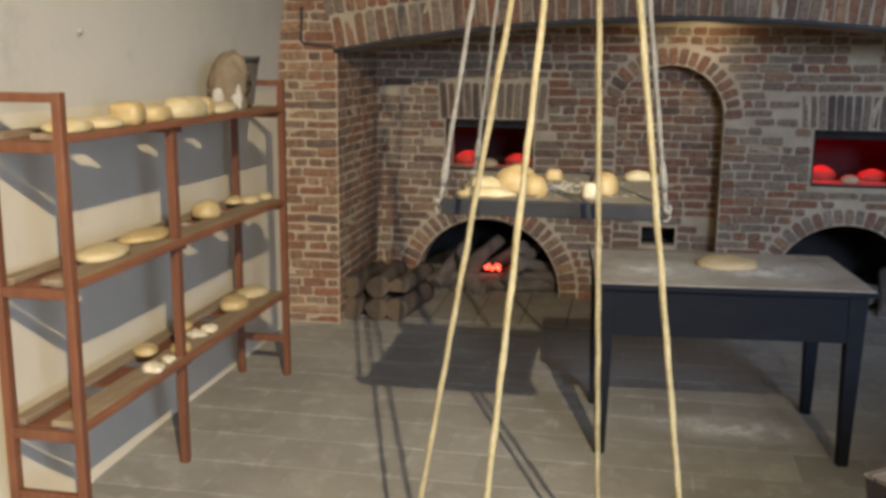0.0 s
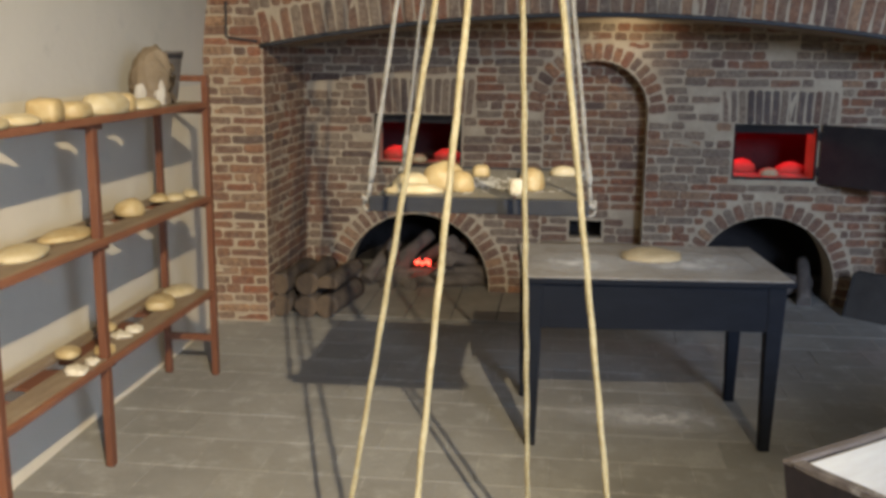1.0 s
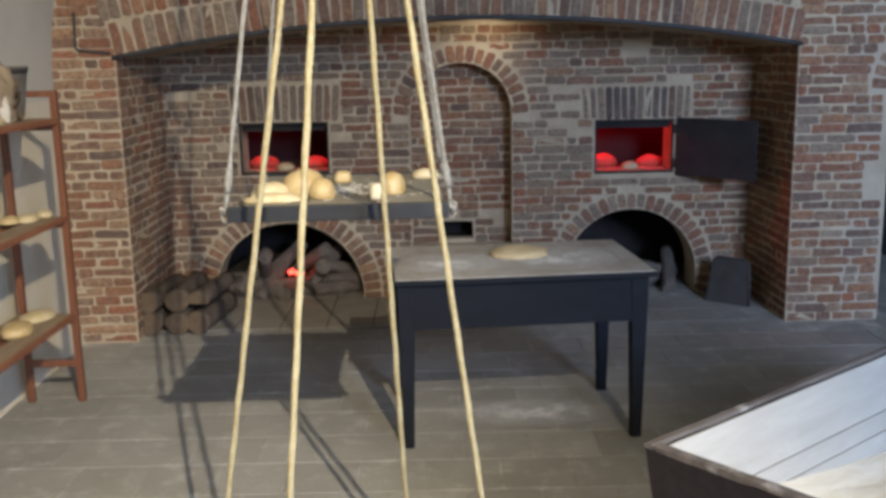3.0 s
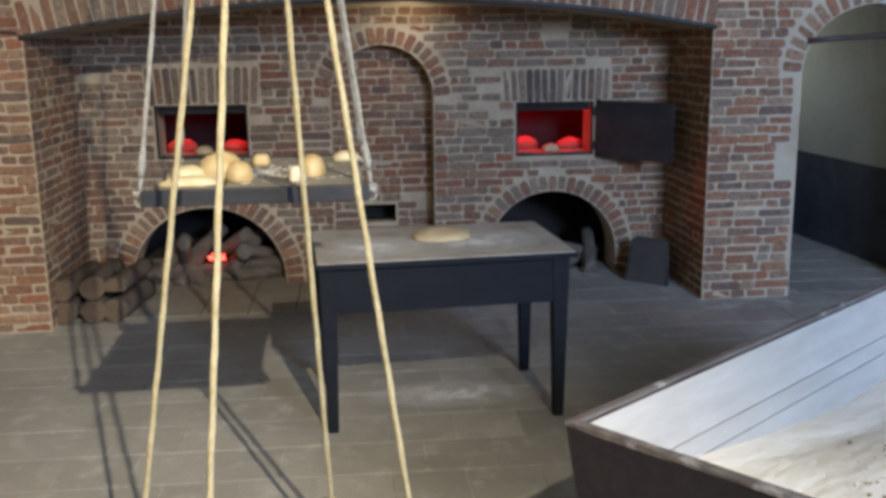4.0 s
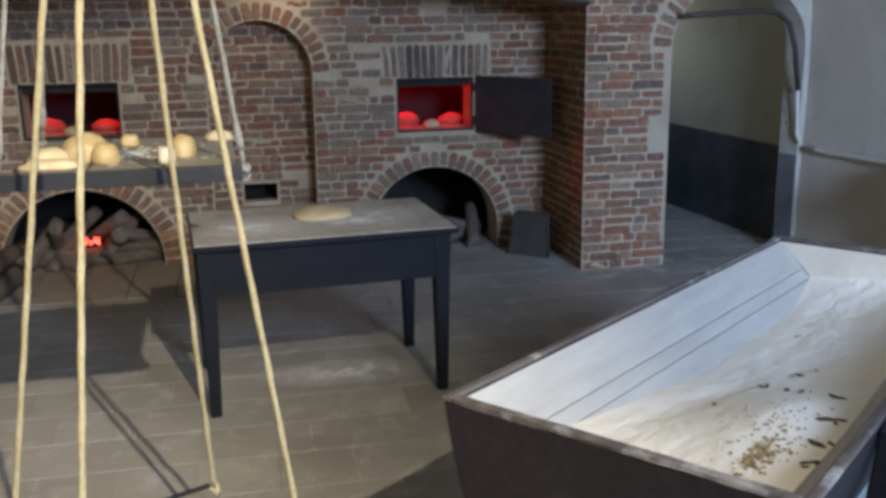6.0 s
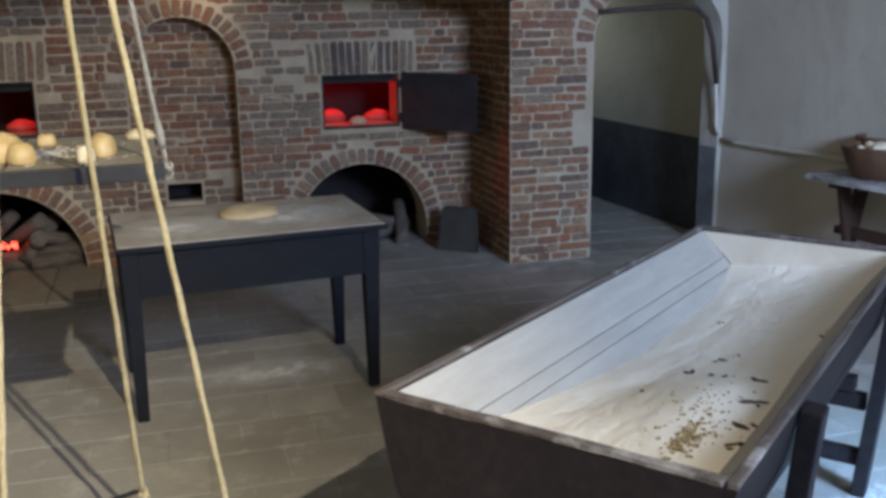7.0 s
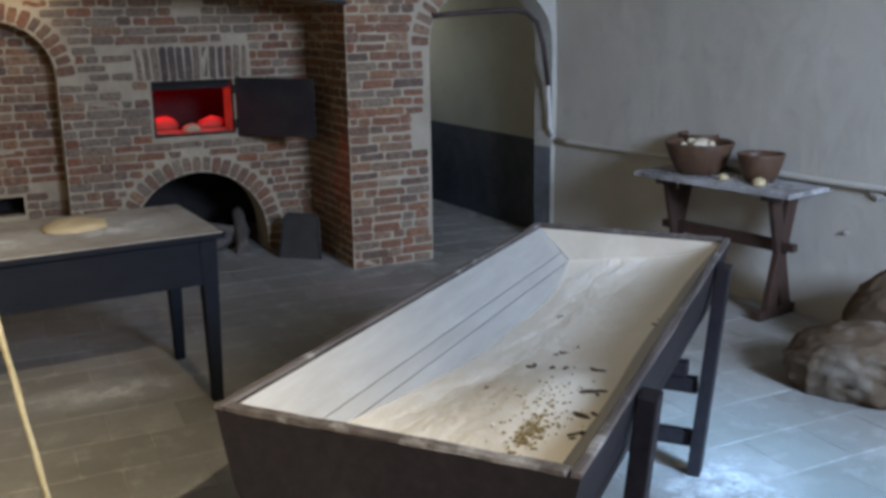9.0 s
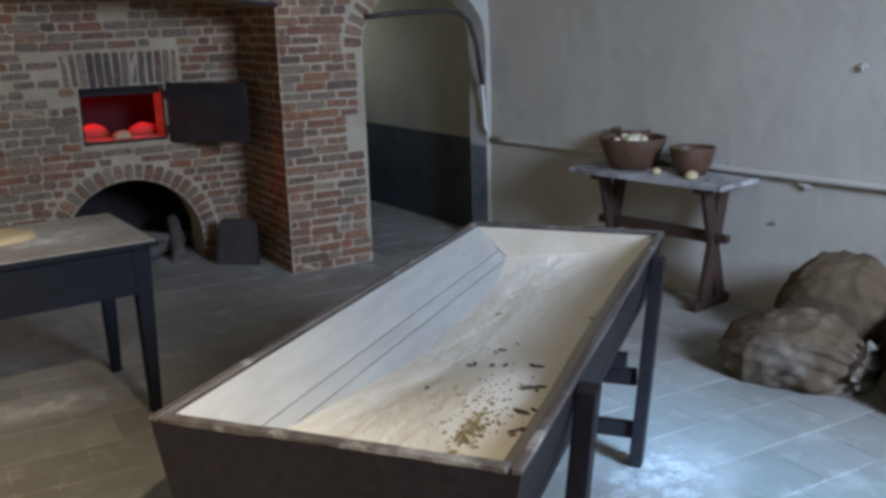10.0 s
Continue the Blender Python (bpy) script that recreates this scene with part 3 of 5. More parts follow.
def scatter_flour(name, parent_pose, count, rx, ry, z, label, size=(0.004, 0.02), seed=1):
    """Thin low heaps and grains of flour lying on a surface."""
    rnd = random.Random(seed)
    b = bmesh.new()
    for _ in range(count):
        a, r = rnd.uniform(0, 6.28), rnd.gauss(0, 0.42)
        c = Vector((rx * r * math.cos(a), ry * r * math.sin(a), z))
        if abs(c.x) > rx or abs(c.y) > ry:
            continue
        s = rnd.uniform(*size)
        ring = [b.verts.new(c + Vector((s * rnd.uniform(0.6, 1.3) * math.cos(k * 1.05), s * rnd.uniform(0.5, 1.2) * math.sin(k * 1.05), 0))) for k in range(6)]
        tip = b.verts.new(c + Vector((0, 0, s * 0.12 + 0.0006)))
        for k in range(6):
            b.faces.new((ring[k], ring[(k + 1) % 6], tip))
    ob = tagged(part(name, b, M_FLOUR_DUST, smooth=True), label, "flour", kind="stuff")
    ob.matrix_world = parent_pose
    return ob


# ---- loaves ----
def loaf_mesh(size, seed, flat=0.35, slashes=0, square=0.0, rough=0.05, seg=24):
    b = bmesh.new()
    bmesh.ops.create_uvsphere(b, u_segments=seg, v_segments=seg // 2 + 2, radius=1)
    for v in b.verts:
        p = v.co.copy()
        if square:
            for i in range(3):
                p[i] = math.copysign(abs(p[i]) ** (1 - square), p[i])
        n = noise.noise(p * 1.6 + Vector((seed, 0, 0))) * rough * 2 + noise.noise(p * 5 + Vector((0, seed, 0))) * rough * 0.6
        p *= 1 + n
        if slashes and p.z > 0.2:
            k = (p.x * 1.1 + p.y * 0.5) * slashes
            p.z -= 0.10 * max(0.0, 1 - 6 * abs(k - round(k)))
        p.z = max(p.z, -flat)
        v.co = Vector((p.x * size[0], p.y * size[1], (p.z + flat) * size[2] / (1 + flat)))
    return b


def bread(at, size, turn=0, seed=1, material=None, label="golden crusted bread loaf", slashes=0, square=0.0, flat=0.35, name="bread_loaf", group="", rough=0.05, tilt=0):
    ob = part(name, loaf_mesh((size[0] / 2, size[1] / 2, size[2]), seed, flat, slashes, square, rough), material or M_CRUST, smooth=True)
    ob.matrix_world = pose(*at, tilt, 0, turn)
    return tagged(ob, label, "bread", group)


bread((0.44, 4.45, 0.781), (0.275, 0.24, 0.042), 10, 4, M_DOUGH, "flat round of raw dough on the floured table", name="dough_round", flat=0.2, rough=0.08)


# ---- bread rack ----
RX0, RX1, RY0, RY1 = -2.07, -1.778, 2.76, 4.74
SH = (1.452, 0.970, 0.473)


# where the plank gaps stay open, placed to throw light patches on the wall
RACK_GAPS = {1.452: (3.22, 3.72, 4.18, 4.52), 0.970: (3.10, 3.475, 4.025, 4.41), 0.473: (3.15, 3.5, 4.2)}


def make_rack():
    r = thing("bread_rack", pose(0, 0, 0), "reddish wooden bread rack with three slatted shelves", "shelf")
    for y in (RY0, RY1):
        for x in (RX0 + 0.016, RX1 - 0.016):
            part("post", block((0.032, 0.036, 1.585), (x, y, 0.7925), bevel=0.004, cuts=6, wobble=0.0012), M_SHELF_POST, r)
        part("top_rail", block((RX1 - RX0 - 0.064, 0.028, 0.030), ((RX0 + RX1) / 2, y, 1.568), bevel=0.003), M_SHELF_POST, r)
        part("foot_rail", block((RX1 - RX0 - 0.064, 0.028, 0.034), ((RX0 + RX1) / 2, y, 0.205), bevel=0.003), M_SHELF_POST, r)
        for z in SH:
            part("bearer", block((RX1 - RX0 - 0.064, 0.028, 0.036), ((RX0 + RX1) / 2, y, z - 0.042), bevel=0.003), M_SHELF_POST, r)
    part("middle_post", block((0.034, 0.040, SH[0] - 0.03), (RX1 - 0.041, 3.56, (SH[0] - 0.03) / 2), bevel=0.004, cuts=6, wobble=0.0012), M_SHELF_POST, r)
    for z in SH:
        for x0, x1 in ((RX0 + 0.004, -2.012), (-1.916, RX1 - 0.022)):
            part("plank", block((x1 - x0, RY1 - RY0 - 0.040, 0.022), ((x0 + x1) / 2, (RY0 + RY1) / 2, z - 0.011), bevel=0.004, cuts=10, wobble=0.0014), M_SHELF_PLANK, r)
        part("front_lip", block((0.018, RY1 - RY0 - 0.040, 0.028), (RX1 - 0.0115, (RY0 + RY1) / 2, z - 0.0145), bevel=0.003, cuts=8, wobble=0.001), M_SHELF_EDGE, r)
        # unseen strips added below the gap to block its light between the openings
        holes = [RY0 + 0.03] + [s for c in RACK_GAPS[z] for s in (c - 0.062, c + 0.062)] + [RY1 - 0.03]
        for a, b2 in zip(holes[::2], holes[1::2]):
            part("cleat", block((0.13, b2 - a, 0.010), (-1.964, (a + b2) / 2, z - 0.0272), bevel=0.002), M_SHELF_POST, r)
        part("cross_batten", block((RX1 - RX0 - 0.06, 0.05, 0.022), ((RX0 + RX1) / 2, 3.61, z - 0.0435), bevel=0.003), M_SHELF_POST, r)
    return r


make_rack()
G = "loaves on the bread rack"
z0, z1, z2 = SH
for i, (x, y, z, sx, sy, sz, tn, sl, sq, mat, lab) in enumerate([
    (-1.93, 2.93, z0, 0.20, 0.30, 0.085, 10, 0, 0, M_CRUST_PALE, "flat oval pale loaf on the rack"),
    (-1.93, 3.16, z0, 0.18, 0.24, 0.075, -12, 0, 0, M_CRUST_PALE, "long pale loaf on the rack"),
    (-1.94, 3.38, z0, 0.15, 0.15, 0.13, 8, 0, 0.55, M_CRUST, "square golden tin loaf on the rack"),
    (-1.95, 3.62, z0, 0.15, 0.22, 0.10, 4, 0, 0.3, M_CRUST, "golden oblong loaf on the rack"),
    (-1.95, 3.92, z0, 0.17, 0.32, 0.135, -6, 0, 0.25, M_CRUST_PALE, "large long golden loaf on the rack"),
    (-1.95, 4.12, z0, 0.13, 0.10, 0.12, 0, 0, 0.5, M_CRUST, "small square golden loaf on the rack"),
    (-1.93, 4.36, z0, 0.17, 0.34, 0.085, 5, 0, 0, M_CRUST_PALE, "low oval pale loaf on the rack"),
    (-1.93, 3.16, z1, 0.20, 0.30, 0.085, 5, 0, 0, M_CRUST_PALE, "flat oval loaf on the middle shelf"),
    (-1.95, 3.52, z1, 0.19, 0.32, 0.075, -4, 0, 0, M_CRUST, "flat oval loaf on the middle shelf"),
    (-1.95, 4.10, z1, 0.15, 0.17, 0.115, 20, 0, 0, M_CRUST, "round golden bun on the middle shelf"),
    (-1.99, 4.52, z1, 0.11, 0.14, 0.065, 10, 0, 0, M_CRUST, "small roll on the middle shelf"),
    (-1.92, 4.56, z1, 0.10, 0.13, 0.07, -10, 1, 0, M_CRUST_PALE, "small split roll on the middle shelf"),
    (-1.90, 4.70, z1, 0.10, 0.14, 0.07, 15, 1, 0, M_CRUST_PALE, "small split roll on the middle shelf"),
    (-1.94, 4.36, z2, 0.16, 0.22, 0.095, 12, 0, 0.2, M_CRUST, "oblong loaf on the lowest shelf"),
    (-1.95, 4.62, z2, 0.17, 0.24, 0.075, -10, 0, 0, M_CRUST_PALE, "flat loaf on the lowest shelf"),
    (-2.01, 3.93, z2, 0.10, 0.11, 0.06, 0, 0, 0, M_CRUST, "small round roll on the lowest shelf"),
    (-2.00, 3.56, z2, 0.12, 0.15, 0.065, 30, 0, 0, M_CRUST, "small roll on the lowest shelf"),
    (-1.87, 3.62, z2, 0.10, 0.11, 0.07, 0, 0, 0, M_CRUST, "small round roll on the lowest shelf"),
    (-1.86, 3.36, z2, 0.10, 0.10, 0.05, 40, 0, 0, M_CRUMB, "torn piece of bread on the lowest shelf"),
    (-1.85, 3.47, z2, 0.06, 0.07, 0.05, 10, 0, 0, M_CRUMB, "torn piece of bread on the lowest shelf"),
    (-1.90, 3.84, z2, 0.09, 0.10, 0.045, 60, 0, 0, M_CRUMB, "torn piece of bread on the lowest shelf"),
    (-1.88, 3.93, z2, 0.09, 0.08, 0.05, 100, 0, 0, M_CRUMB, "torn piece of bread on the lowest shelf"),
]):
    torn = mat is M_CRUMB
    if z == z0:
        x, y, sx, sy = -1.845, 2.89 + (y - 2.93) * 0.86, sx * 0.88, sy * 0.84
    bread((x + (0.0 if z == z0 else 0.02), y, z + 0.001), (sx * 0.88, sy * 0.92, sz * (0.62 if sz < 0.1 else 0.74) * (0.84 if z == z0 else 0.9)), tn, i * 3.7, mat, lab, sl, sq, group=G, rough=0.22 if torn else 0.05)


# ---- hung boards ----
def rope_points(a, b, n=60):
    a, b = Vector(a), Vector(b)
    return [a.lerp(b, i / n) + Vector((0.0003 * math.sin(i * 0.9), 0.0003 * math.cos(i * 0.7), 0.0)) for i in range(n + 1)]


def knot(at, r, seed):
    b = bmesh.new()
    pts = [Vector(at) + Vector((r * 1.3 * math.sin(2 * t), r * 1.3 * math.cos(3 * t), r * 1.1 * math.sin(3 * t + seed))) for t in (i * 2 * math.pi / 28 for i in range(29))]
    return tube(pts, r * 0.75, 8, b)


def hung_board(name, cx, cy, z, yaw, w, d, thick, apex, rope_mat, r, label, edge_mat):
    t = thing(name, pose(cx, cy, z, 0, 0, yaw), label, "hanging shelf")
    inv = pose(cx, cy, z, 0, 0, yaw).inverted()
    n = 3
    for i in range(n):
        part("board", block((w / n - 0.009, d - 0.004, 0.022), ((i - (n - 1) / 2) * w / n, 0, -0.011), bevel=0.003, cuts=4, wobble=0.001), M_BOARD, t)
    for s in (-1, 1):
        part("edge_rail", block((w + 0.02, 0.022, thick), (0, s * (d / 2 + 0.011), -thick / 2 + 0.004), bevel=0.003), edge_mat, t)
        part("cross_bar", block((w, 0.06, 0.03), (0, s * (d / 2 - 0.1), -0.038), bevel=0.003), edge_mat, t)
    top = inv @ Vector(apex)
    for sx in (-1, 1):
        for sy in (-1, 1):
            foot = Vector((sx * (w / 2 + 0.016), sy * (d / 2 + 0.002), -0.01))
            rope = part("rope", tube(rope_points(foot, top), r, 9, twist=0.5), rope_mat, t, smooth=True)
            part("knot", knot(foot, r * 1.25, sx + sy), rope_mat, rope, smooth=True)
            if rope_mat is M_WHITE_ROPE:
                k = foot.lerp(top, 0.022)
                part("splice", tube([k, k + (top - foot) * 0.012, k + (top - foot) * 0.024, k + (top - foot) * 0.036], [r * 1.1, r * 1.7, r * 1.6, r], 9), rope_mat, rope, smooth=True)
            part("loop", tube([foot + Vector((0.013 * math.cos(a), 0.006, 0.018 * math.sin(a) - 0.016)) for a in (i * math.pi / 8 for i in range(17))], r * 0.55, 7), rope_mat, rope, smooth=True)
    part("iron_ring", tube([top + Vector((0.035 * math.cos(a), 0, 0.035 * math.sin(a) + 0.03)) for a in (i * math.pi / 10 for i in range(21))], 0.006, 8), M_IRON, t, smooth=True)
    x, y, zz = apex
    a, b = x_left(y), x_right(y)
    roof = SPRING + RISE * math.sqrt(1 - ((x - (a + b) / 2) / ((b - a) / 2)) ** 2)
    hang = inv @ Vector((x, y, roof))
    part("hanger", tube([top + Vector((0, 0, 0.06)), top.lerp(hang, 0.5), hang], 0.007, 8), M_IRON, t, smooth=True)
    return t


hung_board("hanging_board", -0.239, 3.085, 1.298, 1.2, 0.612, 0.73, 0.045, (-0.199, 2.7, 3.58), M_WHITE_ROPE, 0.0068,
           "grey wooden board with loaves hung on white ropes", M_BOARD_EDGE)
hung_board("hanging_board", -0.208, 2.477, 0.262, 27.2, 0.578, 0.558, 0.04, (-0.131, 2.182, 2.782), M_YELLOW_ROPE, 0.0078,
           "wooden board hung low on yellow ropes", M_BOARD_EDGE)
GA = "bread on the hanging board"
ZA = 1.299
bread((-0.43, 2.80, ZA), (0.16, 0.08, 0.03), 5, 2, M_CRUST_PALE, "broken flat piece of bread on the hanging board", group=GA, rough=0.12)
bread((-0.45, 2.88, ZA), (0.12, 0.09, 0.05), 30, 5, M_CRUST_PALE, "small pale roll on the hanging board", group=GA)
bread((-0.355, 2.93, ZA), (0.135, 0.13, 0.082), 0, 7, M_CRUST, "large round roll on the hanging board", group=GA)
bread((-0.295, 2.87, ZA), (0.08, 0.09, 0.062), 20, 9, M_CRUST, "round roll on the hanging board", group=GA)
bread((-0.265, 3.24, ZA), (0.06, 0.06, 0.038), 0, 12, M_CRUST, "small cut roll on the hanging board", group=GA, square=0.3)
bread((-0.125, 2.84, ZA), (0.05, 0.06, 0.045), 10, 14, M_CRUMB, "cut slice of white bread on the hanging board", group=GA, square=0.4)
bread((-0.085, 2.94, ZA), (0.08, 0.10, 0.068), -10, 17, M_CRUST, "round golden roll on the hanging board", group=GA)
bread((0.015, 3.30, ZA), (0.095, 0.055, 0.034), 5, 21, M_CRUST_PALE, "small pointed roll on the hanging board", group=GA)
scatter_flour("flour_on_board", pose(-0.24, 3.05, 0), 260, 0.28, 0.3, 1.2985, "thin flour on the hanging board", (0.003, 0.012), 8)

# ---- kneading trough ----
TRW, TRL, TRZ = 0.805, 2.04, 0.83
TM = pose(1.564, 2.358, 0, 0, 0, 39.3)


def flare(x):
    """The trough narrows towards its far end."""
    return 1 - 0.05 * x


def trough_y(z):
    """Half width of the trough's outer boards at height z."""
    return 0.225 + (TRW / 2 - 0.023 - 0.225) * ((z - 0.46) / (TRZ - 0.46)) ** 0.42


def lining_y(z):
    """Half width inside, between the sloping lining boards."""
    return 0.14 + (TRW / 2 - 0.029 - 0.14) * (z - 0.60) / (TRZ - 0.60)


def strip(ring, x0, x1):
    b = bmesh.new()
    ends = [[b.verts.new((x, y, z)) for y, z in ring] for x in (x0, x1)]
    n = len(ring)
    for k in range(n):
        b.faces.new((ends[0][k], ends[0][(k + 1) % n], ends[1][(k + 1) % n], ends[1][k]))
    b.faces.new(ends[0][::-1]), b.faces.new(ends[1])
    bmesh.ops.recalc_face_normals(b, faces=b.faces)
    return b


def make_trough():
    t = thing("kneading_trough", TM, "long dark wooden kneading trough on trestles, flour inside", "trough")
    zs = [0.46 + (TRZ - 0.46) * i / 8 for i in range(9)]
    for s in (-1, 1):
        for lo, hi in ((0, 4), (4, 8)):
            low = 0.002 if lo else 0.0
            ring = [(s * (trough_y(zs[i]) + 0.020), zs[i] + (low if i == lo else 0)) for i in range(lo, hi + 1)]
            ring += [(s * trough_y(zs[i]), zs[i] + (low if i == lo else 0)) for i in range(hi, lo - 1, -1)]
            part("side_board", strip(ring, -TRL / 2 + 0.03, TRL / 2 - 0.03), M_TROUGH, t)
        for a, b2 in ((0.60, 0.703), (0.7055, 0.735), (0.7375, TRZ)):
            ring = [(s * lining_y(a), a), (s * lining_y(b2), b2), (s * (lining_y(b2) + 0.012), b2 - 0.001), (s * (lining_y(a) + 0.016), a - 0.008)]
            part("lining_board", strip(ring, -TRL / 2 + 0.033, TRL / 2 - 0.033), M_TROUGH_IN, t, "flour whitened lining board")
        part("rim", block((TRL, 0.022, 0.012), (0, s * (TRW / 2 - 0.010), TRZ + 0.007), bevel=0.004, cuts=14, wobble=0.0018), M_RIM, t)
    for s in (-1, 1):
        out = [(-trough_y(z) - 0.0215, z) for z in zs[::-1]] + [(trough_y(z) + 0.0215, z) for z in zs]
        part("end_board", slab(out, [], lambda u, v, d, s=s: (s * (TRL / 2 - 0.029 + d), u, v), 0.028), M_TROUGH, t)
        part("end_lining", slab([(-0.13, 0.60), (0.13, 0.60), (TRW / 2 - 0.03, TRZ), (-TRW / 2 + 0.03, TRZ)], [], lambda u, v, d, s=s: (s * (TRL / 2 - 0.033 + d), u, v - 0.001), 0.003), M_END_LINING, t)
        part("end_rim", block((0.027, TRW - 0.052, 0.014), (s * (TRL / 2 - 0.013), 0, TRZ + 0.008), bevel=0.004, cuts=10, wobble=0.0018), M_RIM, t)
    part("bottom", block((TRL - 0.06, 0.47, 0.025), (0, 0, 0.447), bevel=0.003), M_TROUGH, t)
    for x in (-0.50, 0.745):
        tr = part("trestle", block((0.06, 0.62, 0.05), (x, 0, 0.409), bevel=0.004), M_TROUGH, t)
        for s in (-1, 1):
            lean = Matrix.Rotation(s * radians(-5), 4, "X")
            part("leg", block((0.075, 0.05, 0.81), (x, s * 0.388, 0.404), lean, bevel=0.005), M_TROUGH, tr)
        for z in (0.14, 0.35):
            part("rail", block((0.035, 0.70, 0.06), (x, 0, z), bevel=0.004), M_TROUGH, tr)
    for ob in t.children_recursive:
        for v in ob.data.vertices:
            v.co.y *= flare(v.co.x)
    return t


make_trough()


def flour_z(x, v):
    near = max(0.0, 1 - (x + 0.97) / 0.95) ** 1.2
    base = 0.685 + 0.045 * near - 0.030 * v * (1 - near) + 0.055 * max(0.0, -v) ** 2 + 0.05 * max(0.0, (x - 0.5) / 0.47) ** 2
    hill = 0.055 * math.exp(-(((x + 0.52) / 0.27) ** 2 + ((v + 0.42) / 0.5) ** 2))
    rough = 0.006 * noise.noise(Vector((x * 4, v * 2, 1))) + 0.0022 * noise.noise(Vector((x * 13, v * 6, 2))) + 0.0025 * noise.noise(Vector((x * 36, v * 15, 3)))
    return min(base + hill + rough * (1 - 0.9 * v * v), TRZ - 0.012)


def flour_at(x, y):
    """Height of the flour under a place in the trough."""
    edge = lining_y(max(0.6, flour_z(x, math.copysign(1, y))))
    return flour_z(x, max(-1.0, min(1.0, y / edge)))


def make_flour_bed():
    b = bmesh.new()
    nx, ny = 150, 60
    grid = []
    for i in range(nx + 1):
        row = []
        x = -TRL / 2 + 0.034 + (TRL - 0.068) * i / nx
        for j in range(ny + 1):
            v = -1 + 2 * j / ny
            z = flour_z(x, v)
            edge = lining_y(max(0.6, flour_z(x, math.copysign(1, v))))
            row.append(b.verts.new((x, v * edge * flare(x), z)))
        grid.append(row)
    for r0, r1 in zip(grid, grid[1:]):
        for k in range(ny):
            b.faces.new((r0[k], r1[k], r1[k + 1], r0[k + 1]))
    ob = tagged(part("flour_bed", b, M_FLOUR, smooth=True), "heaped cream flour filling the trough", "flour", kind="stuff")
    ob.matrix_world = TM
    return ob


make_flour_bed()


M_MOULD = simple("stale_crumbs", (0.22, 0.16, 0.06), (0.36, 0.28, 0.15), 0.95, 60, 0.3)


def flour_clump(u, v, s, seed):
    """Dark dried dough crumbs lying in the flour, one object a crumb."""
    rnd = random.Random(seed)
    for i in range(rnd.randint(2, 4)):
        c = bmesh.new()
        bmesh.ops.create_icosphere(c, subdivisions=2, radius=1)
        for w in c.verts:
            w.co *= 1 + 0.6 * noise.noise(w.co * 1.7 + Vector((seed, i, 0)))
        k = s * rnd.uniform(0.35, 0.9)
        x, y = u + rnd.uniform(-1, 1) * s * 1.6, v + rnd.uniform(-1, 1) * s * 1.2
        bmesh.ops.transform(c, matrix=Matrix.Rotation(rnd.uniform(0, 3), 4, "Z") @ Matrix.Diagonal((k * rnd.uniform(0.9, 1.8), k * 0.5, k * 0.3, 1)), verts=c.verts)
        ob = tagged(part("dough_crumb", c, M_CLUMP, smooth=True), "dark dried dough crumb lying in the flour", "crumb", "crumbs in the flour")
        ob.matrix_world = TM @ pose(x, y * flare(x), flour_at(x, y) + 0.002)


for i, (u, v, sz) in enumerate([(-0.10, 0.015, 0.017), (-0.134, -0.064, 0.015), (-0.158, -0.124, 0.014), (0.03, -0.02, 0.008), (0.07, -0.04, 0.009), (0.11, -0.064, 0.008), (-0.22, -0.235, 0.026), (-0.40, -0.265, 0.019), (-0.55, -0.285, 0.019), (-0.68, -0.285, 0.020), (0.21, -0.29, 0.014), (0.26, -0.28, 0.010), (-0.34, 0.05, 0.011), (0.45, 0.10, 0.007)]):
    flour_clump(u - 0.085, v - 0.03, sz * 0.95, i * 7 + 1)
b = bmesh.new()
rnd = random.Random(9)
for i in range(260):
    u, v = (-0.74 + rnd.gauss(0, 0.045), -0.215 + rnd.gauss(0, 0.02)) if i % 2 else (-0.62 + rnd.gauss(0, 0.11), -0.20 + rnd.gauss(0, 0.05))
    r = rnd.uniform(0.0015, 0.0065 if i % 2 else 0.004)
    c = bmesh.new()
    bmesh.ops.create_icosphere(c, subdivisions=1, radius=r)
    merge(b, c, pose(u, v * flare(u), flour_at(u, v) + r * 0.3))
ob = tagged(part("dough_crumbs", b, M_MOULD), "brown crusty crumbs on the heaped flour", "crumbs", kind="stuff")
ob.matrix_world = TM


# ---- trestle stool with bowls ----
SM = pose(3.94, 4.2, 0, 0, 0, 11.5)


def make_stool():
    t = thing("side_table", SM, "dark oak trestle table with a floured top", "table")
    h = 0.735
    part("tabletop", block((0.42, 1.06, 0.03), (0, 0, h - 0.015), bevel=0.005, cuts=6, wobble=0.001), M_STOOLTOP, t, "dark top dusted with flour")
    for s in (-1, 1):
        y = s * 0.36
        part("batten", block((0.36, 0.05, 0.03), (0, y, h - 0.046), bevel=0.004), M_STOOL, t)
        for u in (-1, 1):
            turn = Matrix.Rotation(u * radians(14), 4, "Y")
            part("leg", block((0.085, 0.036 + 0.004 * u, 0.68), (0, y, 0.355), turn, bevel=0.005), M_STOOL, t)
        part("foot", block((0.36, 0.055, 0.05), (0, y, 0.026), bevel=0.008), M_STOOL, t)
        part("tenon", block((0.045, 0.07, 0.045), (0, s * 0.42, 0.40), bevel=0.006), M_STOOL, t)
    part("stretcher", block((0.03, 0.78, 0.07), (0, 0, 0.40), bevel=0.004), M_STOOL, t)
    return t


make_stool()


